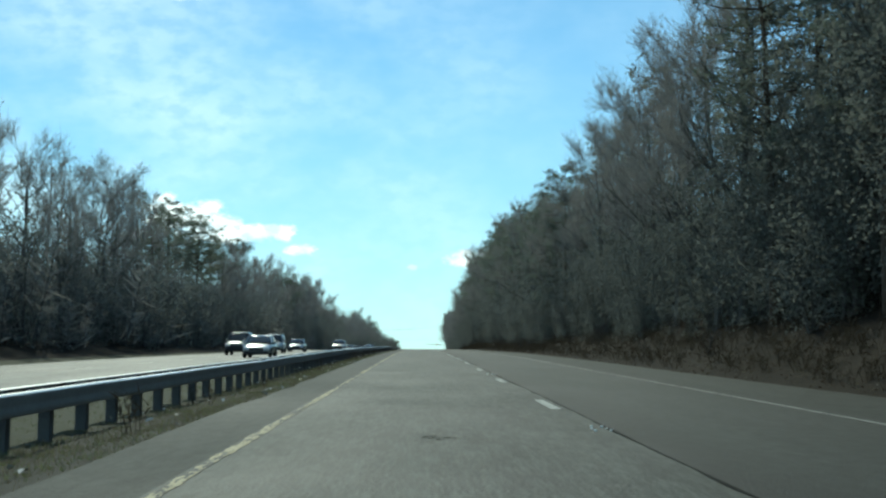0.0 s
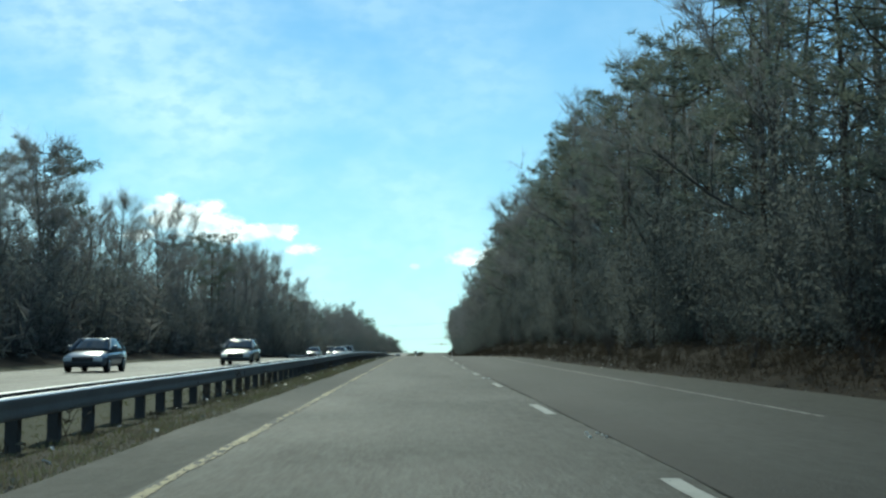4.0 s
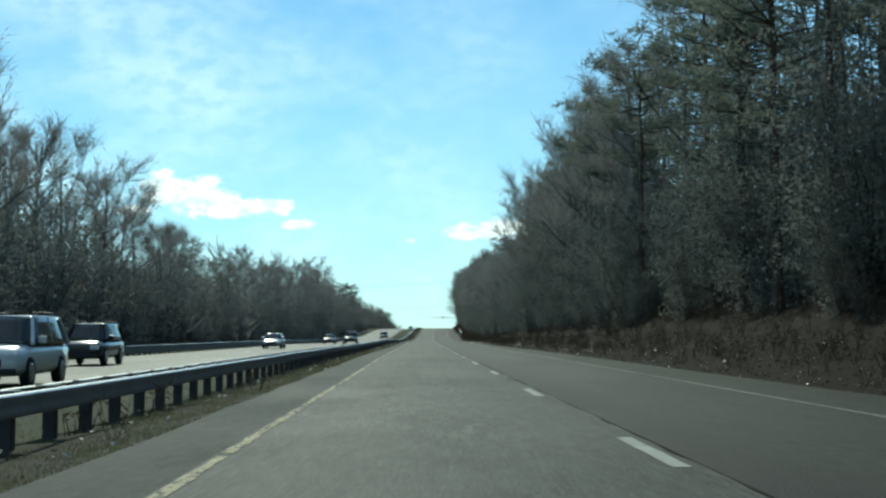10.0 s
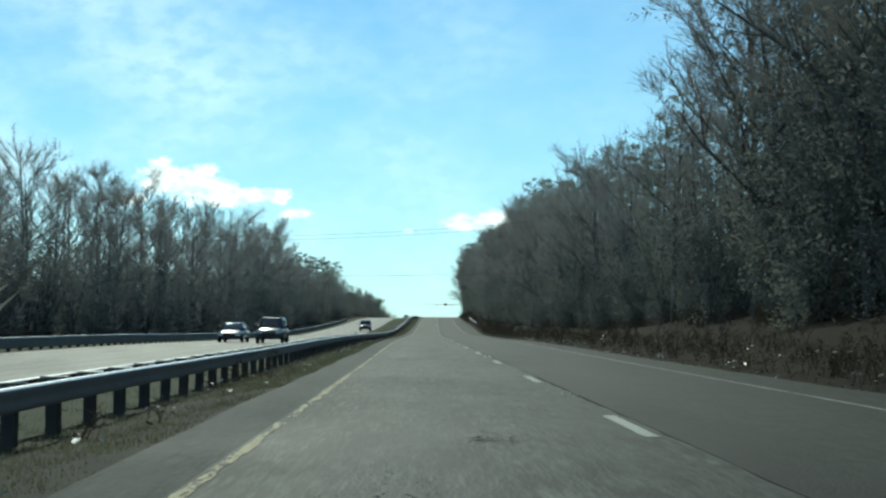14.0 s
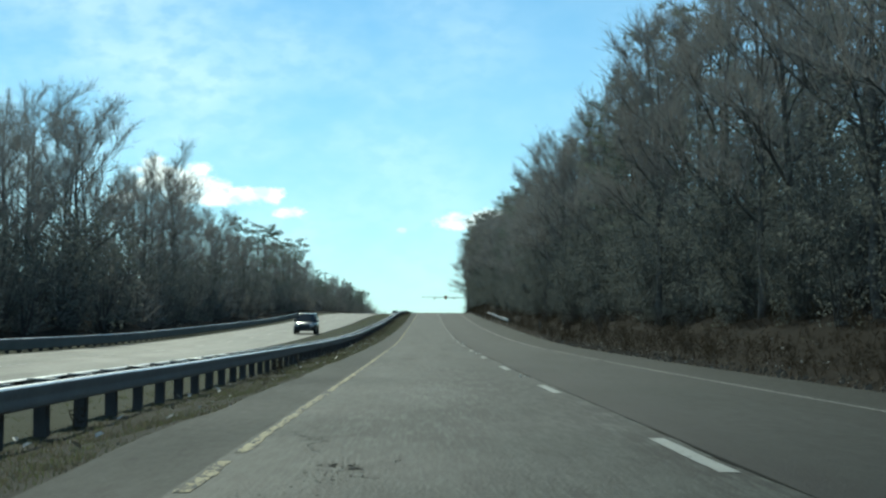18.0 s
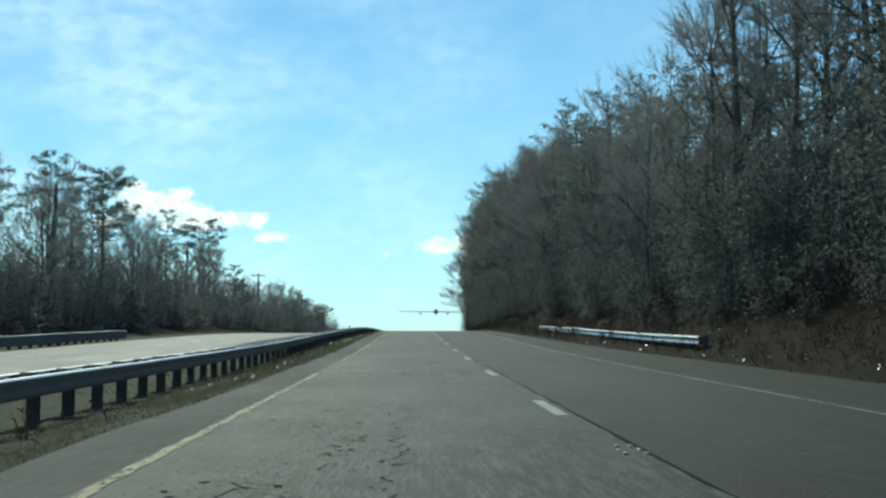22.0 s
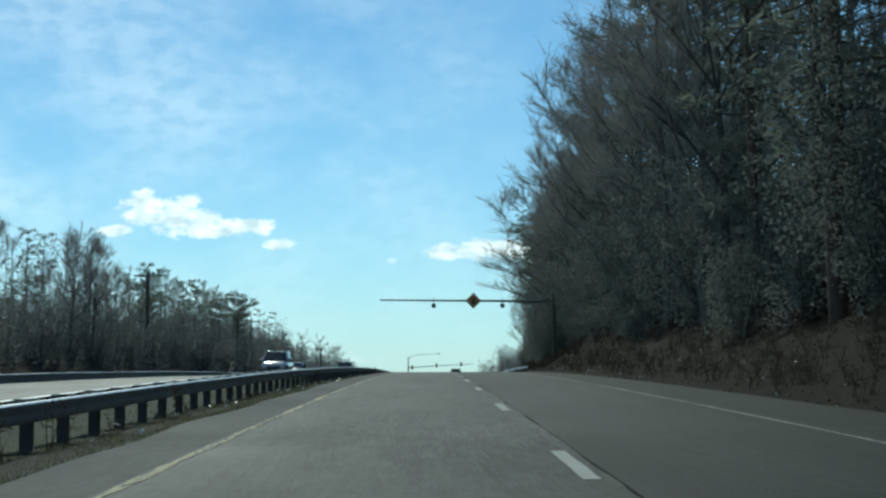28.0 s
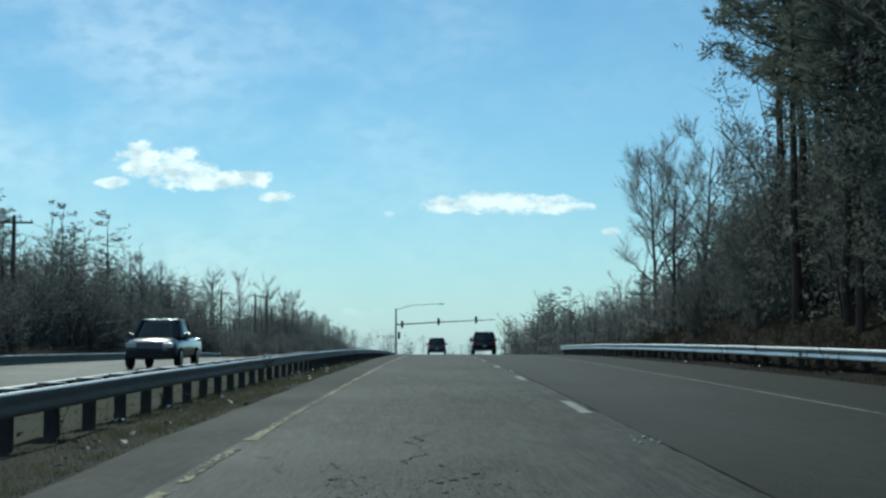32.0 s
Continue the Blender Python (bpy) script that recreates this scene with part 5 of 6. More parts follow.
# ---- poles and wires ----
def utility_pole(x, y, h, arms=1, label="brown timber utility pole with a crossarm and insulators"):
    p = spot(x, y)
    ob = tagged(new("utility_pole"), label, "utility pole", "utility poles")
    ob.matrix_basis = pose(p.x, p.y, p.z)
    bm = bmesh.new()
    tube(bm, [(0, 0, -0.5), (0.02, 0, h * 0.5), (0.03, 0.02, h)], [0.17, 0.15, 0.11], 8)
    part("pole", bm, M_POLE, ob, smooth=True)
    for a in range(arms):
        z = h - 0.45 - a * 1.2
        bm = bmesh.new()
        box(bm, -1.2, -0.05, z - 0.06, 1.2, 0.05, z + 0.06, 0.008)
        part("crossarm", bm, M_POLE, ob)
        for ix in (-1.1, -0.45, 0.45, 1.1):
            bm = bmesh.new()
            tube(bm, [(ix, 0, z + 0.06), (ix, 0, z + 0.12), (ix, 0, z + 0.2)], [0.03, 0.05, 0.03], 6)
            part("insulator", bm, M_CERAM, ob)
    return ob


for x, y, h in POLES:
    utility_pole(x, y, h)


def wire(name, a, b, sag, r=0.014, label="thin dark overhead cable"):
    bm = bmesh.new()
    a, b = Vector(a), Vector(b)
    pts = [a.lerp(b, t / 14) - Vector((0, 0, sag * 4 * (t / 14) * (1 - t / 14))) for t in range(15)]
    tube(bm, pts, [r] * 15, 5)
    return tagged(new(name, finish(bm, name, M_WIRE)), label, "cable", "overhead cables")


for (x0, y0, h0), (x1, y1, h1) in zip(POLES, POLES[1:]):
    for o, d in ((-1.1, 0.2), (1.1, 0.2), (0.0, 2.6)):
        a, b = spot(x0, y0), spot(x1, y1)
        wire("cable", a + Vector((o, 0, h0 - 0.25 - d)), b + Vector((o, 0, h1 - 0.25 - d)), 0.7, 0.012)
# a line of poles crosses the road: two upper conductors and a lower telephone cable
utility_pole(12.4, 487, 11.6, 1)
utility_pole(-30.5, 490, 8.9, 1)
for dy, zr, zl, sag in ((0.0, 11.0, 9.5, 0.75), (0.7, 10.7, 9.2, 0.75), (0.4, 6.1, 6.0, 0.35)):
    wire("cable", (rx(487) + 12.4, 487 + dy, rz(487) + zr), (rx(490) - 30.5, 490 + dy, rz(490) + zl), sag, 0.013, "dark cable strung across the highway")

# ---- vehicles ----
M_GLASS = mat("tinted_window_glass", (0.02, 0.024, 0.026), 0.05, var=0.1, bump=0, spec=0.8)
M_TYRE = mat("tyre_rubber", (0.02, 0.02, 0.02), 0.8, var=0.2, scale=8, fine=60, bump=0.2)
M_RIM = mat("alloy_rim", (0.5, 0.5, 0.5), 0.35, metal=0.9, var=0.1, bump=0)
M_LAMP = mat("clear_lamp_lens", (0.7, 0.72, 0.72), 0.08, var=0.1, bump=0)
M_TAIL = mat("red_lamp_lens", (0.35, 0.015, 0.015), 0.15, var=0.1, bump=0)
M_TRIM = mat("black_plastic_trim", (0.03, 0.03, 0.03), 0.6, var=0.2, bump=0.05)
M_PLATE = mat("pale_plate", (0.55, 0.56, 0.55), 0.5, var=0.1, bump=0)
PAINT = {}
for nm, c in (("silver", (0.42, 0.43, 0.43)), ("dark_grey", (0.07, 0.072, 0.078)), ("black", (0.018, 0.018, 0.02)), ("white", (0.72, 0.72, 0.70)), ("blue_grey", (0.12, 0.15, 0.19)), ("dark_red", (0.13, 0.02, 0.02)), ("beige", (0.33, 0.30, 0.25))):
    m = mat("paint_" + nm, c, 0.28, metal=0.35 if nm != "white" else 0.0, var=0.06, scale=1, fine=20, bump=0)
    m.node_tree.nodes["Principled BSDF"].inputs["Coat Weight"].default_value = 0.8
    m.node_tree.nodes["Principled BSDF"].inputs["Coat Roughness"].default_value = 0.05
    PAINT[nm] = m

# stations along the car: (y from the nose 0 to 1, half width, bottom, top)
CAR = {
    "sedan": dict(L=4.75, W=0.90, sec=[(0, 0.72, 0.36, 0.60), (0.02, 0.82, 0.24, 0.68), (0.10, 0.88, 0.20, 0.80), (0.28, 0.90, 0.19, 0.92), (0.5, 0.90, 0.19, 0.95), (0.74, 0.90, 0.19, 0.98), (0.92, 0.88, 0.22, 1.00), (0.985, 0.82, 0.30, 0.95), (1, 0.74, 0.42, 0.86)],
                  cab=(0.27, 0.88, 0.44, 0.72, 0.92, 1.44), wheels=(0.185, 0.79), r=0.32),
    "suv": dict(L=4.65, W=0.92, sec=[(0, 0.74, 0.42, 0.78), (0.02, 0.85, 0.32, 0.88), (0.09, 0.90, 0.27, 1.00), (0.26, 0.92, 0.26, 1.06), (0.5, 0.92, 0.26, 1.08), (0.8, 0.92, 0.27, 1.10), (0.96, 0.90, 0.32, 1.10), (1, 0.84, 0.42, 1.02)],
                cab=(0.25, 0.985, 0.38, 0.93, 1.04, 1.76), wheels=(0.18, 0.79), r=0.37),
    "pickup": dict(L=5.6, W=0.97, sec=[(0, 0.78, 0.48, 0.88), (0.02, 0.88, 0.38, 1.00), (0.09, 0.95, 0.34, 1.10), (0.24, 0.97, 0.33, 1.16), (0.56, 0.97, 0.33, 1.18), (0.60, 0.97, 0.33, 1.16), (0.97, 0.96, 0.36, 1.16), (1, 0.94, 0.46, 1.14)],
                   cab=(0.25, 0.60, 0.36, 0.55, 1.12, 1.86), wheels=(0.17, 0.77), r=0.40),
}


def ring(bm, y, w, zb, zt, n=14):
    pts = []
    for k in range(n):
        a = 2 * math.pi * (k + 0.5) / n
        cx, cz = math.cos(a), math.sin(a)
        ex = 0.45
        px = w * math.copysign(abs(cx) ** ex, cx)
        pz = (zb + zt) / 2 + (zt - zb) / 2 * math.copysign(abs(cz) ** ex, cz)
        pts.append(bm.verts.new((px * (1 - 0.06 * max(0, (pz - zb) / (zt - zb) - 0.6)), y, pz)))
    return pts


def vehicle(shape, paint, label, category):
    """A car with its nose towards -y and its wheels on z = 0."""
    c = CAR[shape]
    L, W = c["L"], c["W"]
    root = tagged(new({"sedan": "sedan_car", "suv": "sport_utility_car", "pickup": "pickup_truck"}[shape]), label, category, "traffic on the highway")
    P = PAINT[paint]
    bm = bmesh.new()
    rings = [ring(bm, (f - 0.5) * L, w, zb, zt) for f, w, zb, zt in c["sec"]]
    for a, b in zip(rings, rings[1:]):
        for k in range(14):
            bm.faces.new((a[k], a[(k + 1) % 14], b[(k + 1) % 14], b[k]))
    bm.faces.new(rings[0][::-1])
    bm.faces.new(rings[-1])
    bmesh.ops.recalc_face_normals(bm, faces=bm.faces)
    part("body", bm, P, root, smooth=True)
    g0, g1, t0, t1, zb, zt = c["cab"]
    yb0, yb1, yt0, yt1 = ((g - 0.5) * L for g in (g0, g1, t0, t1))
    wb, wt = W * 0.93, W * 0.72
    zg = zt - 0.06
    lo = [(-wb, yb0, zb), (wb, yb0, zb), (wb, yb1, zb), (-wb, yb1, zb)]
    hi = [(-wt, yt0, zg), (wt, yt0, zg), (wt, yt1, zg), (-wt, yt1, zg)]
    for nm, q in (("windshield", (0, 1)), ("side_window", (1, 2)), ("rear_window", (2, 3)), ("side_window", (3, 0))):
        bm = bmesh.new()
        i, j = q
        a, b, d, e = (Vector(v) for v in (lo[i], lo[j], hi[j], hi[i]))
        n = 5
        grid = []
        nrm = (b - a).cross(e - a).normalized()
        for u in range(n + 1):
            col = []
            for v in range(n + 1):
                p = a.lerp(b, u / n).lerp(e.lerp(d, u / n), v / n)
                p += nrm * 0.05 * (1 - (2 * u / n - 1) ** 2)
                col.append(bm.verts.new(p))
            grid.append(col)
        for u in range(n):
            for v in range(n):
                bm.faces.new((grid[u][v], grid[u + 1][v], grid[u + 1][v + 1], grid[u][v + 1]))
        r = bmesh.ops.extrude_face_region(bm, geom=list(bm.faces))
        for v in r["geom"]:
            if isinstance(v, bmesh.types.BMVert):
                v.co -= nrm * 0.01
        bmesh.ops.recalc_face_normals(bm, faces=bm.faces)
        part(nm, bm, M_GLASS, root, smooth=True)
    bm = bmesh.new()
    rr = [ring(bm, y, wt + dw, zg - 0.03, zt - dz, 12) for y, dw, dz in ((yt0 - 0.05, -0.03, 0.05), (yt0 + 0.2, 0.03, 0.015), ((yt0 + yt1) / 2, 0.04, 0.0), (yt1 - 0.2, 0.03, 0.01), (yt1 + 0.05, -0.02, 0.04))]
    for a, b in zip(rr, rr[1:]):
        for k in range(12):
            bm.faces.new((a[k], a[(k + 1) % 12], b[(k + 1) % 12], b[k]))
    bm.faces.new(rr[0][::-1])
    bm.faces.new(rr[-1])
    bmesh.ops.recalc_face_normals(bm, faces=bm.faces)
    part("roof", bm, P, root, smooth=True)
    for a, b in zip(lo, hi):
        bm = bmesh.new()
        tube(bm, [Vector(a), (Vector(a) + Vector(b)) / 2 + Vector((0.012 * (1 if a[0] > 0 else -1), 0, 0.01)), Vector(b)], [0.055, 0.05, 0.05], 6)
        part("pillar", bm, P, root)
    for sx2 in (-1, 1):
        bm = bmesh.new()
        tube(bm, [(sx2 * (wb + 0.02), (yb0 + yb1) / 2, zb - 0.02), (sx2 * (wt + 0.03), (yt0 + yt1) / 2, zg)], [0.04, 0.04], 6)
        part("pillar", bm, P, root)
        bm = bmesh.new()
        box(bm, sx2 * (wb + 0.13) - 0.1, yb0 + 0.35, zb + 0.02, sx2 * (wb + 0.13) + 0.1, yb0 + 0.47, zb + 0.2, 0.03)
        part("mirror", bm, P, root)
        zl = c["sec"][1][3]
        bm = bmesh.new()
        box(bm, sx2 * W * 0.68 - 0.19, -L / 2 - 0.005, zl - 0.22, sx2 * W * 0.68 + 0.19, -L / 2 + 0.2, zl - 0.05, 0.03)
        part("headlight", bm, M_LAMP, root)
        zr_ = c["sec"][-1][3]
        bm = bmesh.new()
        box(bm, sx2 * W * 0.78 - 0.12, L / 2 - 0.15, zr_ - 0.28, sx2 * W * 0.78 + 0.12, L / 2 + 0.006, zr_ - 0.02, 0.02)
        part("tail_light", bm, M_TAIL, root)
    bm = bmesh.new()
    box(bm, -W * 0.5, -L / 2 - 0.008, c["sec"][0][2] + 0.08, W * 0.5, -L / 2 + 0.1, c["sec"][0][2] + 0.28, 0.02)
    part("grille", bm, M_TRIM, root)
    for yy in (-L / 2, L / 2):
        bm = bmesh.new()
        box(bm, -W * 0.86, yy - 0.07, c["sec"][0][2] - 0.08, W * 0.86, yy + 0.07, c["sec"][0][2] + 0.06, 0.03)
        part("bumper", bm, M_TRIM, root)
    bm = bmesh.new()
    box(bm, -0.15, L / 2 + 0.012, c["sec"][-1][2] + 0.16, 0.15, L / 2 + 0.022, c["sec"][-1][2] + 0.31)
    part("plate", bm, M_PLATE, root)
    if shape == "suv":
        for sx2 in (-1, 1):
            bm = bmesh.new()
            tube(bm, [(sx2 * wt * 0.9, yt0 + 0.3, zt + 0.01), (sx2 * wt * 0.9, yt0 + 0.4, zt + 0.06), (sx2 * wt * 0.9, yt1 - 0.4, zt + 0.06), (sx2 * wt * 0.9, yt1 - 0.3, zt + 0.01)], [0.02] * 4, 6)
            part("roof_rail", bm, M_TRIM, root)
    for fy in c["wheels"]:
        for sx2 in (-1, 1):
            wy, rad = (fy - 0.5) * L, c["r"]
            bm = bmesh.new()
            bmesh.ops.create_cone(bm, cap_ends=True, segments=20, radius1=rad, radius2=rad, depth=0.22, matrix=pose(sx2 * (W - 0.09), wy, rad, 0, 90, 0))
            bmesh.ops.bevel(bm, geom=[e for e in bm.edges if len(e.link_faces) == 2 and e.calc_face_angle(0) > 1.2], offset=0.03, segments=2, affect="EDGES")
            wheel = part("wheel", bm, M_TYRE, root, "black rubber tyre")
            bm = bmesh.new()
            bmesh.ops.create_cone(bm, cap_ends=True, segments=16, radius1=rad * 0.66, radius2=rad * 0.5, depth=0.03, matrix=pose(sx2 * (W + 0.03), wy, rad, 0, 90 * sx2, 0))
            part("rim", bm, M_RIM, wheel, "metal rim")
    return root


def put_vehicle(ob, x, y, ahead=False, z=None):
    zz = rz(y) + (OPPZ if z is None else z)
    slope = math.degrees(math.atan((rz(y + 2) - rz(y - 2)) / 4))
    head = math.degrees(math.atan((rx(y + 5) - rx(y - 5)) / 10))
    ob.matrix_basis = pose(rx(y) + x, y, zz + 0.005) @ pose(0, 0, 0, slope, 0, -head) @ pose(0, 0, 0, 0, 0, 180 if ahead else 0)


IN_L, OUT_L = -10.3, -13.9
TRAFFIC = [("sedan", "silver", IN_L, 89), ("suv", "dark_grey", OUT_L, 107), ("suv", "silver", OUT_L, 133), ("sedan", "blue_grey", OUT_L, 158), ("sedan", "beige", IN_L, 178),
           ("sedan", "silver", IN_L, 271), ("sedan", "dark_grey", OUT_L, 276), ("suv", "white", IN_L, 288), ("suv", "black", OUT_L, 312), ("sedan", "silver", OUT_L, 384), ("suv", "dark_grey", IN_L, 455),
           ("sedan", "black", OUT_L, 462), ("suv", "dark_grey", IN_L, 592.7), ("suv", "silver", IN_L, 862), ("sedan", "dark_grey", OUT_L, 910), ("pickup", "dark_grey", IN_L, 933)]
WORDS = {"dark_grey": "dark grey", "blue_grey": "blue-grey", "dark_red": "dark red"}
for shape, paint, x, y in TRAFFIC:
    kindw = {"sedan": "saloon car", "suv": "sport utility car", "pickup": "pickup truck"}[shape]
    put_vehicle(vehicle(shape, paint, "%s %s on the opposite carriageway" % (WORDS.get(paint, paint), kindw), "truck" if shape == "pickup" else "car"), x, y)
put_vehicle(vehicle("suv", "dark_grey", "dark grey sport utility car driving away on the worn lane", "car"), 0.0, 1022, True, 0.0)
put_vehicle(vehicle("suv", "black", "black sport utility car driving away on the darker lane", "car"), 3.7, 990, True, 0.0)

# ---- verge: grass tufts, leaf litter, stones ----
vr = random.Random(3)


def scatter(name, n, xr_, yr_, make, material, label, category):
    vs, fs = [], []
    for k in range(n):
        x, y = vr.uniform(*xr_), vr.uniform(*yr_)
        if 8 < x < 11:
            x += (pave_edge(y) - 8.05) * min(1.0, (14 - x) / 3)
        if shoulder_edge(y) - 0.12 < x < 0:
            continue
        make(vs, fs, spot(x, y))
    return tagged(new(name, mesh_of(name, vs, fs, material)), label, category, kind="stuff")


def tuft(vs, fs, p):
    h = vr.uniform(0.02, 0.075)
    for b in range(6):
        a = vr.uniform(0, 6.28)
        q = p + Vector((vr.gauss(0, 0.08), vr.gauss(0, 0.11), -0.01))
        d = Vector((math.cos(a), math.sin(a), 0))
        s = Vector((-d.y, d.x, 0)) * 0.007
        i = len(vs)
        vs += [q - s, q + s, q + d * h * vr.uniform(0.2, 0.8) + Vector((0, 0, h))]
        fs.append((i, i + 1, i + 2))


def leaf(vs, fs, p):
    a, r = vr.uniform(0, 6.28), vr.uniform(0.02, 0.06)
    u = Vector((math.cos(a), math.sin(a), vr.uniform(-0.3, 0.5))) * r
    v = Vector((-math.sin(a), math.cos(a), vr.uniform(-0.5, 0.5))) * r * 0.6
    p = p + Vector((0, 0, vr.uniform(0.01, 0.06)))
    i = len(vs)
    vs += [p - u, p + v, p + u, p - v]
    fs += [(i, i + 1, i + 2, i + 3)]


def scrap(vs, fs, p):
    """A curled pale leaf or scrap, folded along its middle."""
    a, r = vr.uniform(0, 6.28), vr.uniform(0.025, 0.065)
    u = Vector((math.cos(a), math.sin(a), vr.uniform(-0.6, 0.6))) * r
    v = Vector((-math.sin(a), math.cos(a), vr.uniform(0.2, 0.9))) * r * 0.6
    w = Vector((math.sin(a), -math.cos(a), vr.uniform(0.2, 0.9))) * r * 0.6
    p = p + Vector((0, 0, vr.uniform(0.03, 0.16)))
    i = len(vs)
    vs += [p - u, p + u, p + u * 0.5 + v, p - u * 0.6 + v, p + u * 0.6 + w, p - u * 0.5 + w]
    fs += [(i, i + 1, i + 2, i + 3), (i, i + 5, i + 4, i + 1)]


STONE_R = (0.012, 0.04)


def stone(vs, fs, p):
    r = vr.uniform(*STONE_R)
    i = len(vs)
    vs += [p + Vector((vr.uniform(0.6, 1.2) * r * math.cos(t), vr.uniform(0.6, 1.2) * r * math.sin(t), 0)) for t in (0, 1.26, 2.5, 3.77, 5.0)] + [p + Vector((0, 0, r * vr.uniform(0.7, 1.2)))]
    fs += [(i + k, i + (k + 1) % 5, i + 5) for k in range(5)]


M_STRAW = mat("straw_grass", (0.088, 0.08, 0.056), 0.9, var=0.35, scale=0.5, fine=5, bump=0, spec=0.05, thin=0.9)
M_STONE = mat("pale_gravel", (0.22, 0.20, 0.17), 0.95, var=0.5, scale=3, fine=12, bump=0.2, spec=0.1)
# pale litter; on the bank the colour stands for sun glints
M_PALE = mat("pale_glint_litter", (0.56, 0.53, 0.47), 0.45, var=0.25, scale=3, fine=12, bump=0.1, spec=0.5)
M_GREEN = mat("dull_green_grass", (0.085, 0.092, 0.048), 0.9, var=0.35, scale=0.5, fine=5, bump=0, spec=0.05, thin=0.9)


def weed(vs, fs, p):
    """A tall withered weed: a few leaning stalks with side sprays."""
    h = vr.uniform(0.2, 0.75)
    for b in range(5):
        a = vr.uniform(0, 6.28)
        d = Vector((math.cos(a) * 0.35, math.sin(a) * 0.35, vr.uniform(0.7, 1.1))) * h
        q = p + Vector((vr.gauss(0, 0.06), vr.gauss(0, 0.06), -0.02))
        twig(vs, fs, q, d.normalized(), d.length, 0.010, vr)
        for c in range(3):
            twig(vs, fs, q + d * vr.uniform(0.4, 0.9), Vector((vr.gauss(0, 0.7), vr.gauss(0, 0.7), 0.5)).normalized(), h * 0.3, 0.012, vr)


M_WEED = mat("withered_weeds", (0.052, 0.042, 0.029), 0.9, var=0.45, scale=0.5, fine=5, bump=0, spec=0.05, thin=0.3)
scatter("median_grass", 62000, (-5.2, -2.45), (0, 960), tuft, M_STRAW, "short dry winter grass beside the guardrail", "grass")
scatter("median_grass", 36000, (-9.0, -5.0), (0, 960), tuft, M_GREEN, "dull green winter grass behind the guardrail", "grass")
scatter("bank_weeds", 11000, (8.7, 14.0), (0, 960), weed, M_WEED, "tall withered brown weeds on the roadside bank", "weeds")
scatter("median_weeds", 260, (-5.1, -3.4), (0, 960), weed, M_WEED, "withered weeds under the guardrail", "weeds")
scatter("verge_grass", 12000, (8.3, 11.5), (0, 960), tuft, M_STRAW, "sparse dry grass on the roadside bank", "grass")
scatter("leaf_litter", 80000, (8.4, 14.0), (0, 940), leaf, M_OAK, "fallen brown leaves on the bank", "leaves")
scatter("verge_gravel", 1600, (8.1, 9.4), (0, 960), stone, M_STONE, "pale gravel and debris along the shoulder", "gravel")
# glints on the bank, painted as pale scraps
scatter("verge_litter", 1500, (8.2, 10.6), (150, 940), scrap, M_PALE, "curled leaves and scraps on the bank, coloured pale for sun glints", "litter")
scatter("verge_litter", 450, (8.15, 10.2), (300, 470), scrap, M_PALE, "curled leaves and scraps on the bank, coloured pale for sun glints", "litter")
scatter("median_grass", 46000, (-4.7, -2.6), (0, 960), tuft, M_GREEN, "dull green winter grass growing through the straw", "grass")
scatter("median_litter", 1500, (-5.0, -2.6), (0, 940), scrap, M_PALE, "pale leaves and scraps under the guardrail", "litter")
scatter("median_gravel", 900, (-3.6, -2.5), (0, 960), stone, M_STONE, "gravel along the ragged shoulder edge", "gravel")

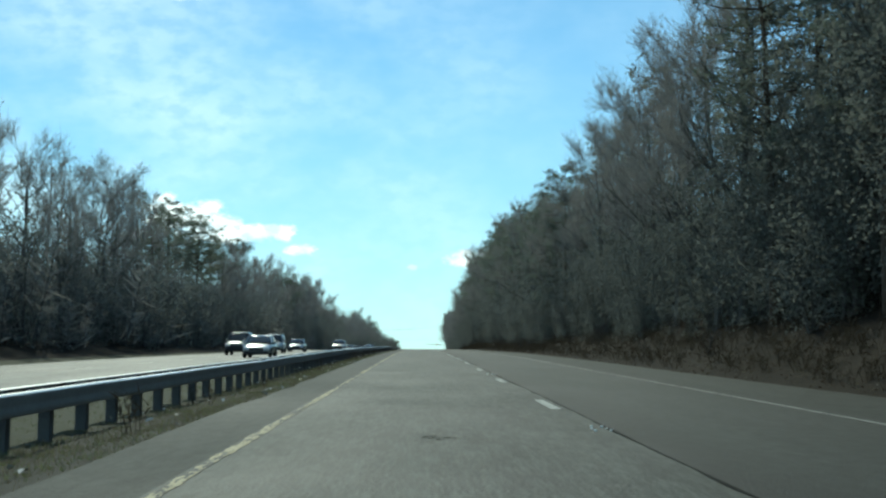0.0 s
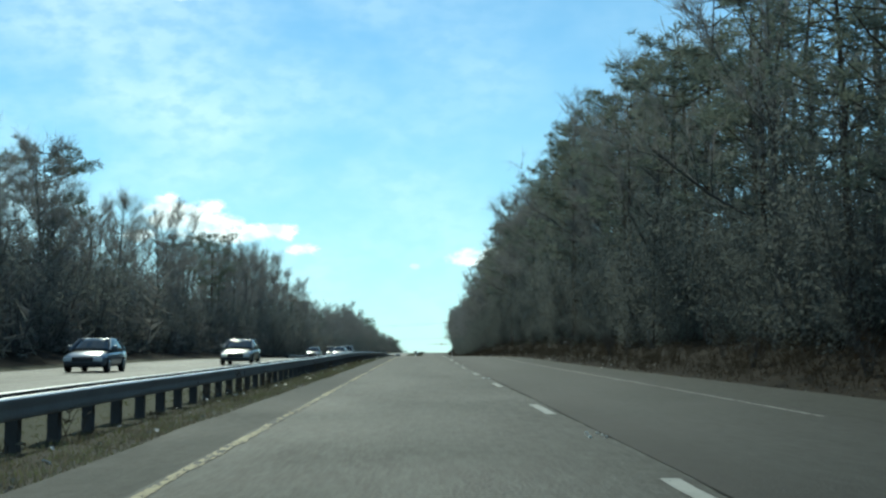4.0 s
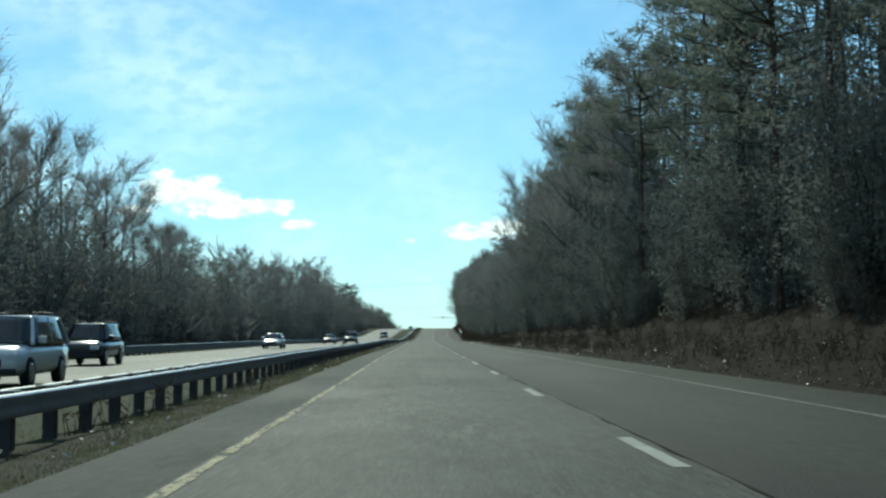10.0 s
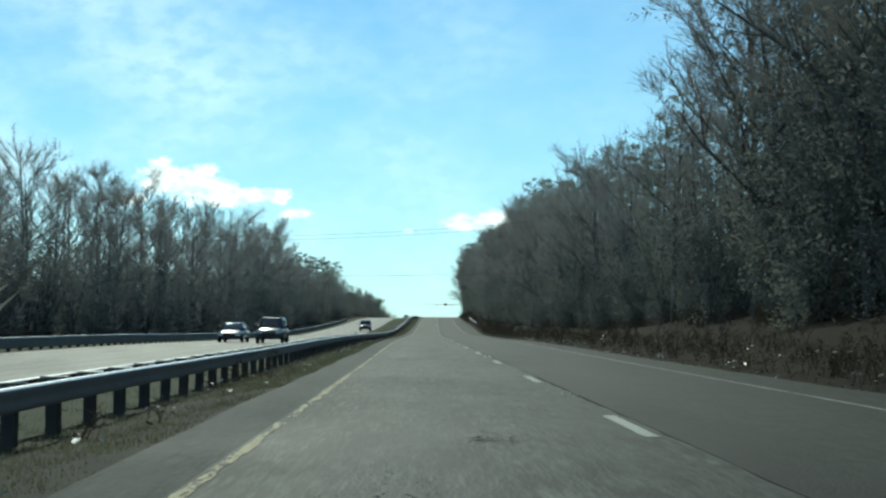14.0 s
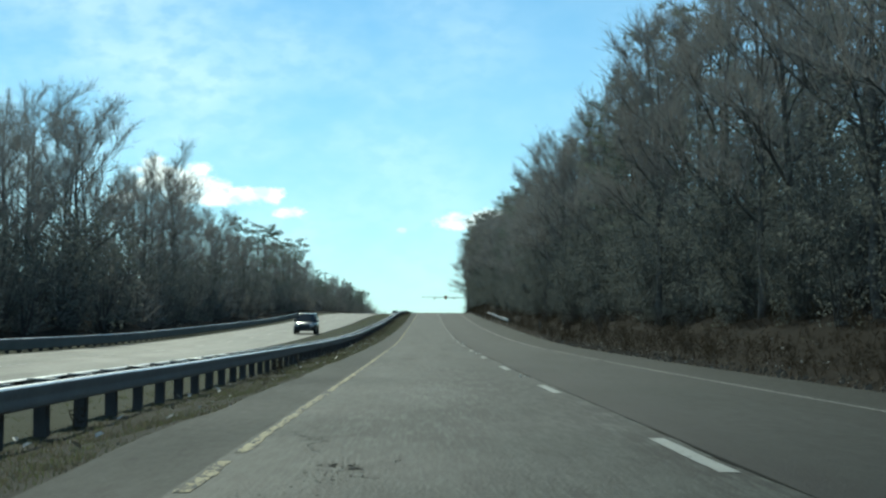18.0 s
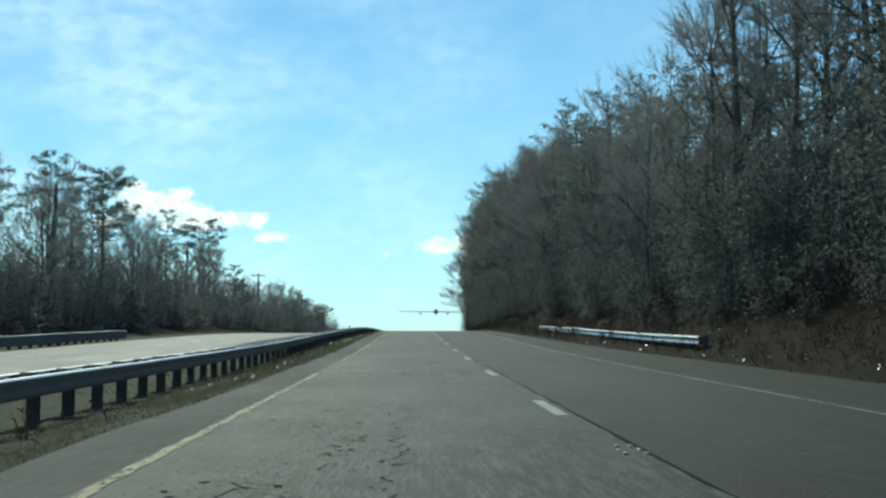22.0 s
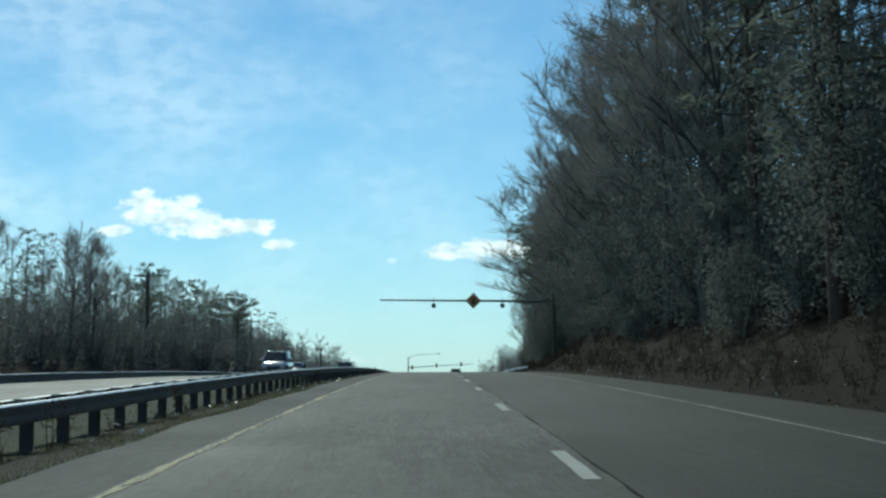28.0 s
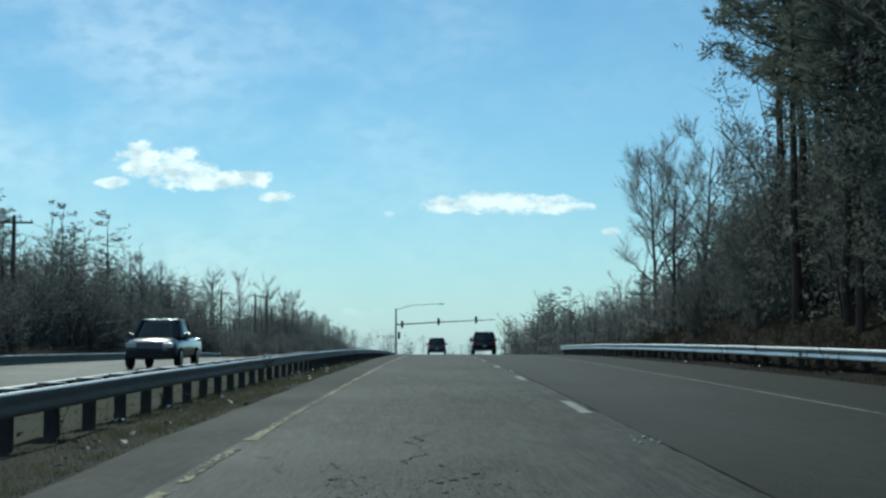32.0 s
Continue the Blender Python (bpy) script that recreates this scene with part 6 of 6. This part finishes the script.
# small things by the road: marker posts, rail reflectors, a pale boulder
def marker_post(x, y, h, label, w=0.09):
    root = tagged(new("marker_post"), label, "marker post", "roadside marker posts")
    bm = bmesh.new()
    box(bm, -w / 2, -w / 2, -0.2, w / 2, w / 2, h, 0.012)
    part("post", bm, M_POST, root)
    bm = bmesh.new()
    box(bm, -w / 2 - 0.004, -w / 2 - 0.004, h - 0.14, w / 2 + 0.004, w / 2 + 0.004, h - 0.06)
    part("band", bm, M_GALV, root, "pale metal band")
    p = spot(x, y)
    root.matrix_basis = pose(p.x, p.y, p.z, 2, -2, 8)
    return root


marker_post(9.6, 590.3, 0.68, "weathered grey timber marker post on the verge", 0.12)
RB = bmesh.new()
box(RB, -0.05, -0.02, 0, 0.05, 0.02, 0.16, 0.012)
RB_ME = finish(RB, "rail_reflector", M_BLACK)
for y in (342, 463, 584, 705, 826):
    tagged(new("rail_reflector", RB_ME), "small dark reflector plate standing on the guardrail post", "reflector", "rail reflectors").matrix_basis = pose(rx(y) + RAILX - 0.12, y, rz(y) + RAILTOP + 0.05, 0, 0, 3)

M_CHALK = mat("pale_stone_and_litter", (0.48, 0.46, 0.42), 0.85, var=0.35, scale=2, fine=12, bump=0.2)
# stones and litter; the patch at y 262 to 335 also paints tiny glints
for name, n, xr_, yr_ in (("pale_debris", 130, (8.3, 9.3), (500, 600)), ("pale_debris", 130, (8.3, 9.6), (690, 860)), ("pale_debris", 420, (8.6, 12.6), (262, 335)), ("pale_debris", 110, (8.3, 11.5), (300, 420)), ("pale_debris", 60, (-3.6, -2.7), (280, 860))):
    scatter(name, n, xr_, yr_, stone, M_CHALK, "scattered pale stones and litter on the verge", "debris")
STONE_R = (0.05, 0.12)
M_RUBBLE = mat("grey_rubble", (0.14, 0.118, 0.09), 0.97, var=0.5, scale=3, fine=12, bump=0.3, spec=0.08)
scatter("verge_rubble", 420, (8.25, 8.9), (495, 575), stone, M_RUBBLE, "row of broken grey stones along the shoulder's edge", "rubble")
scatter("verge_rubble", 380, (8.25, 8.9), (690, 790), stone, M_RUBBLE, "row of broken grey stones along the shoulder's edge", "rubble")
bm = bmesh.new()
bmesh.ops.create_icosphere(bm, subdivisions=3, radius=0.25)
for v in bm.verts:
    v.co *= 1 + 0.25 * hash_noise(v.co.x * 3, v.co.y * 3 + v.co.z, 1.7)
    v.co.z *= 0.62
boulder = tagged(new("boulder", finish(bm, "boulder", M_CHALK, True)), "pale weathered boulder lying on the leafy bank", "boulder")
bp_ = spot(11.5, 207.6)
boulder.matrix_basis = pose(bp_.x, bp_.y, bp_.z + 0.1, 4, 7, 30)
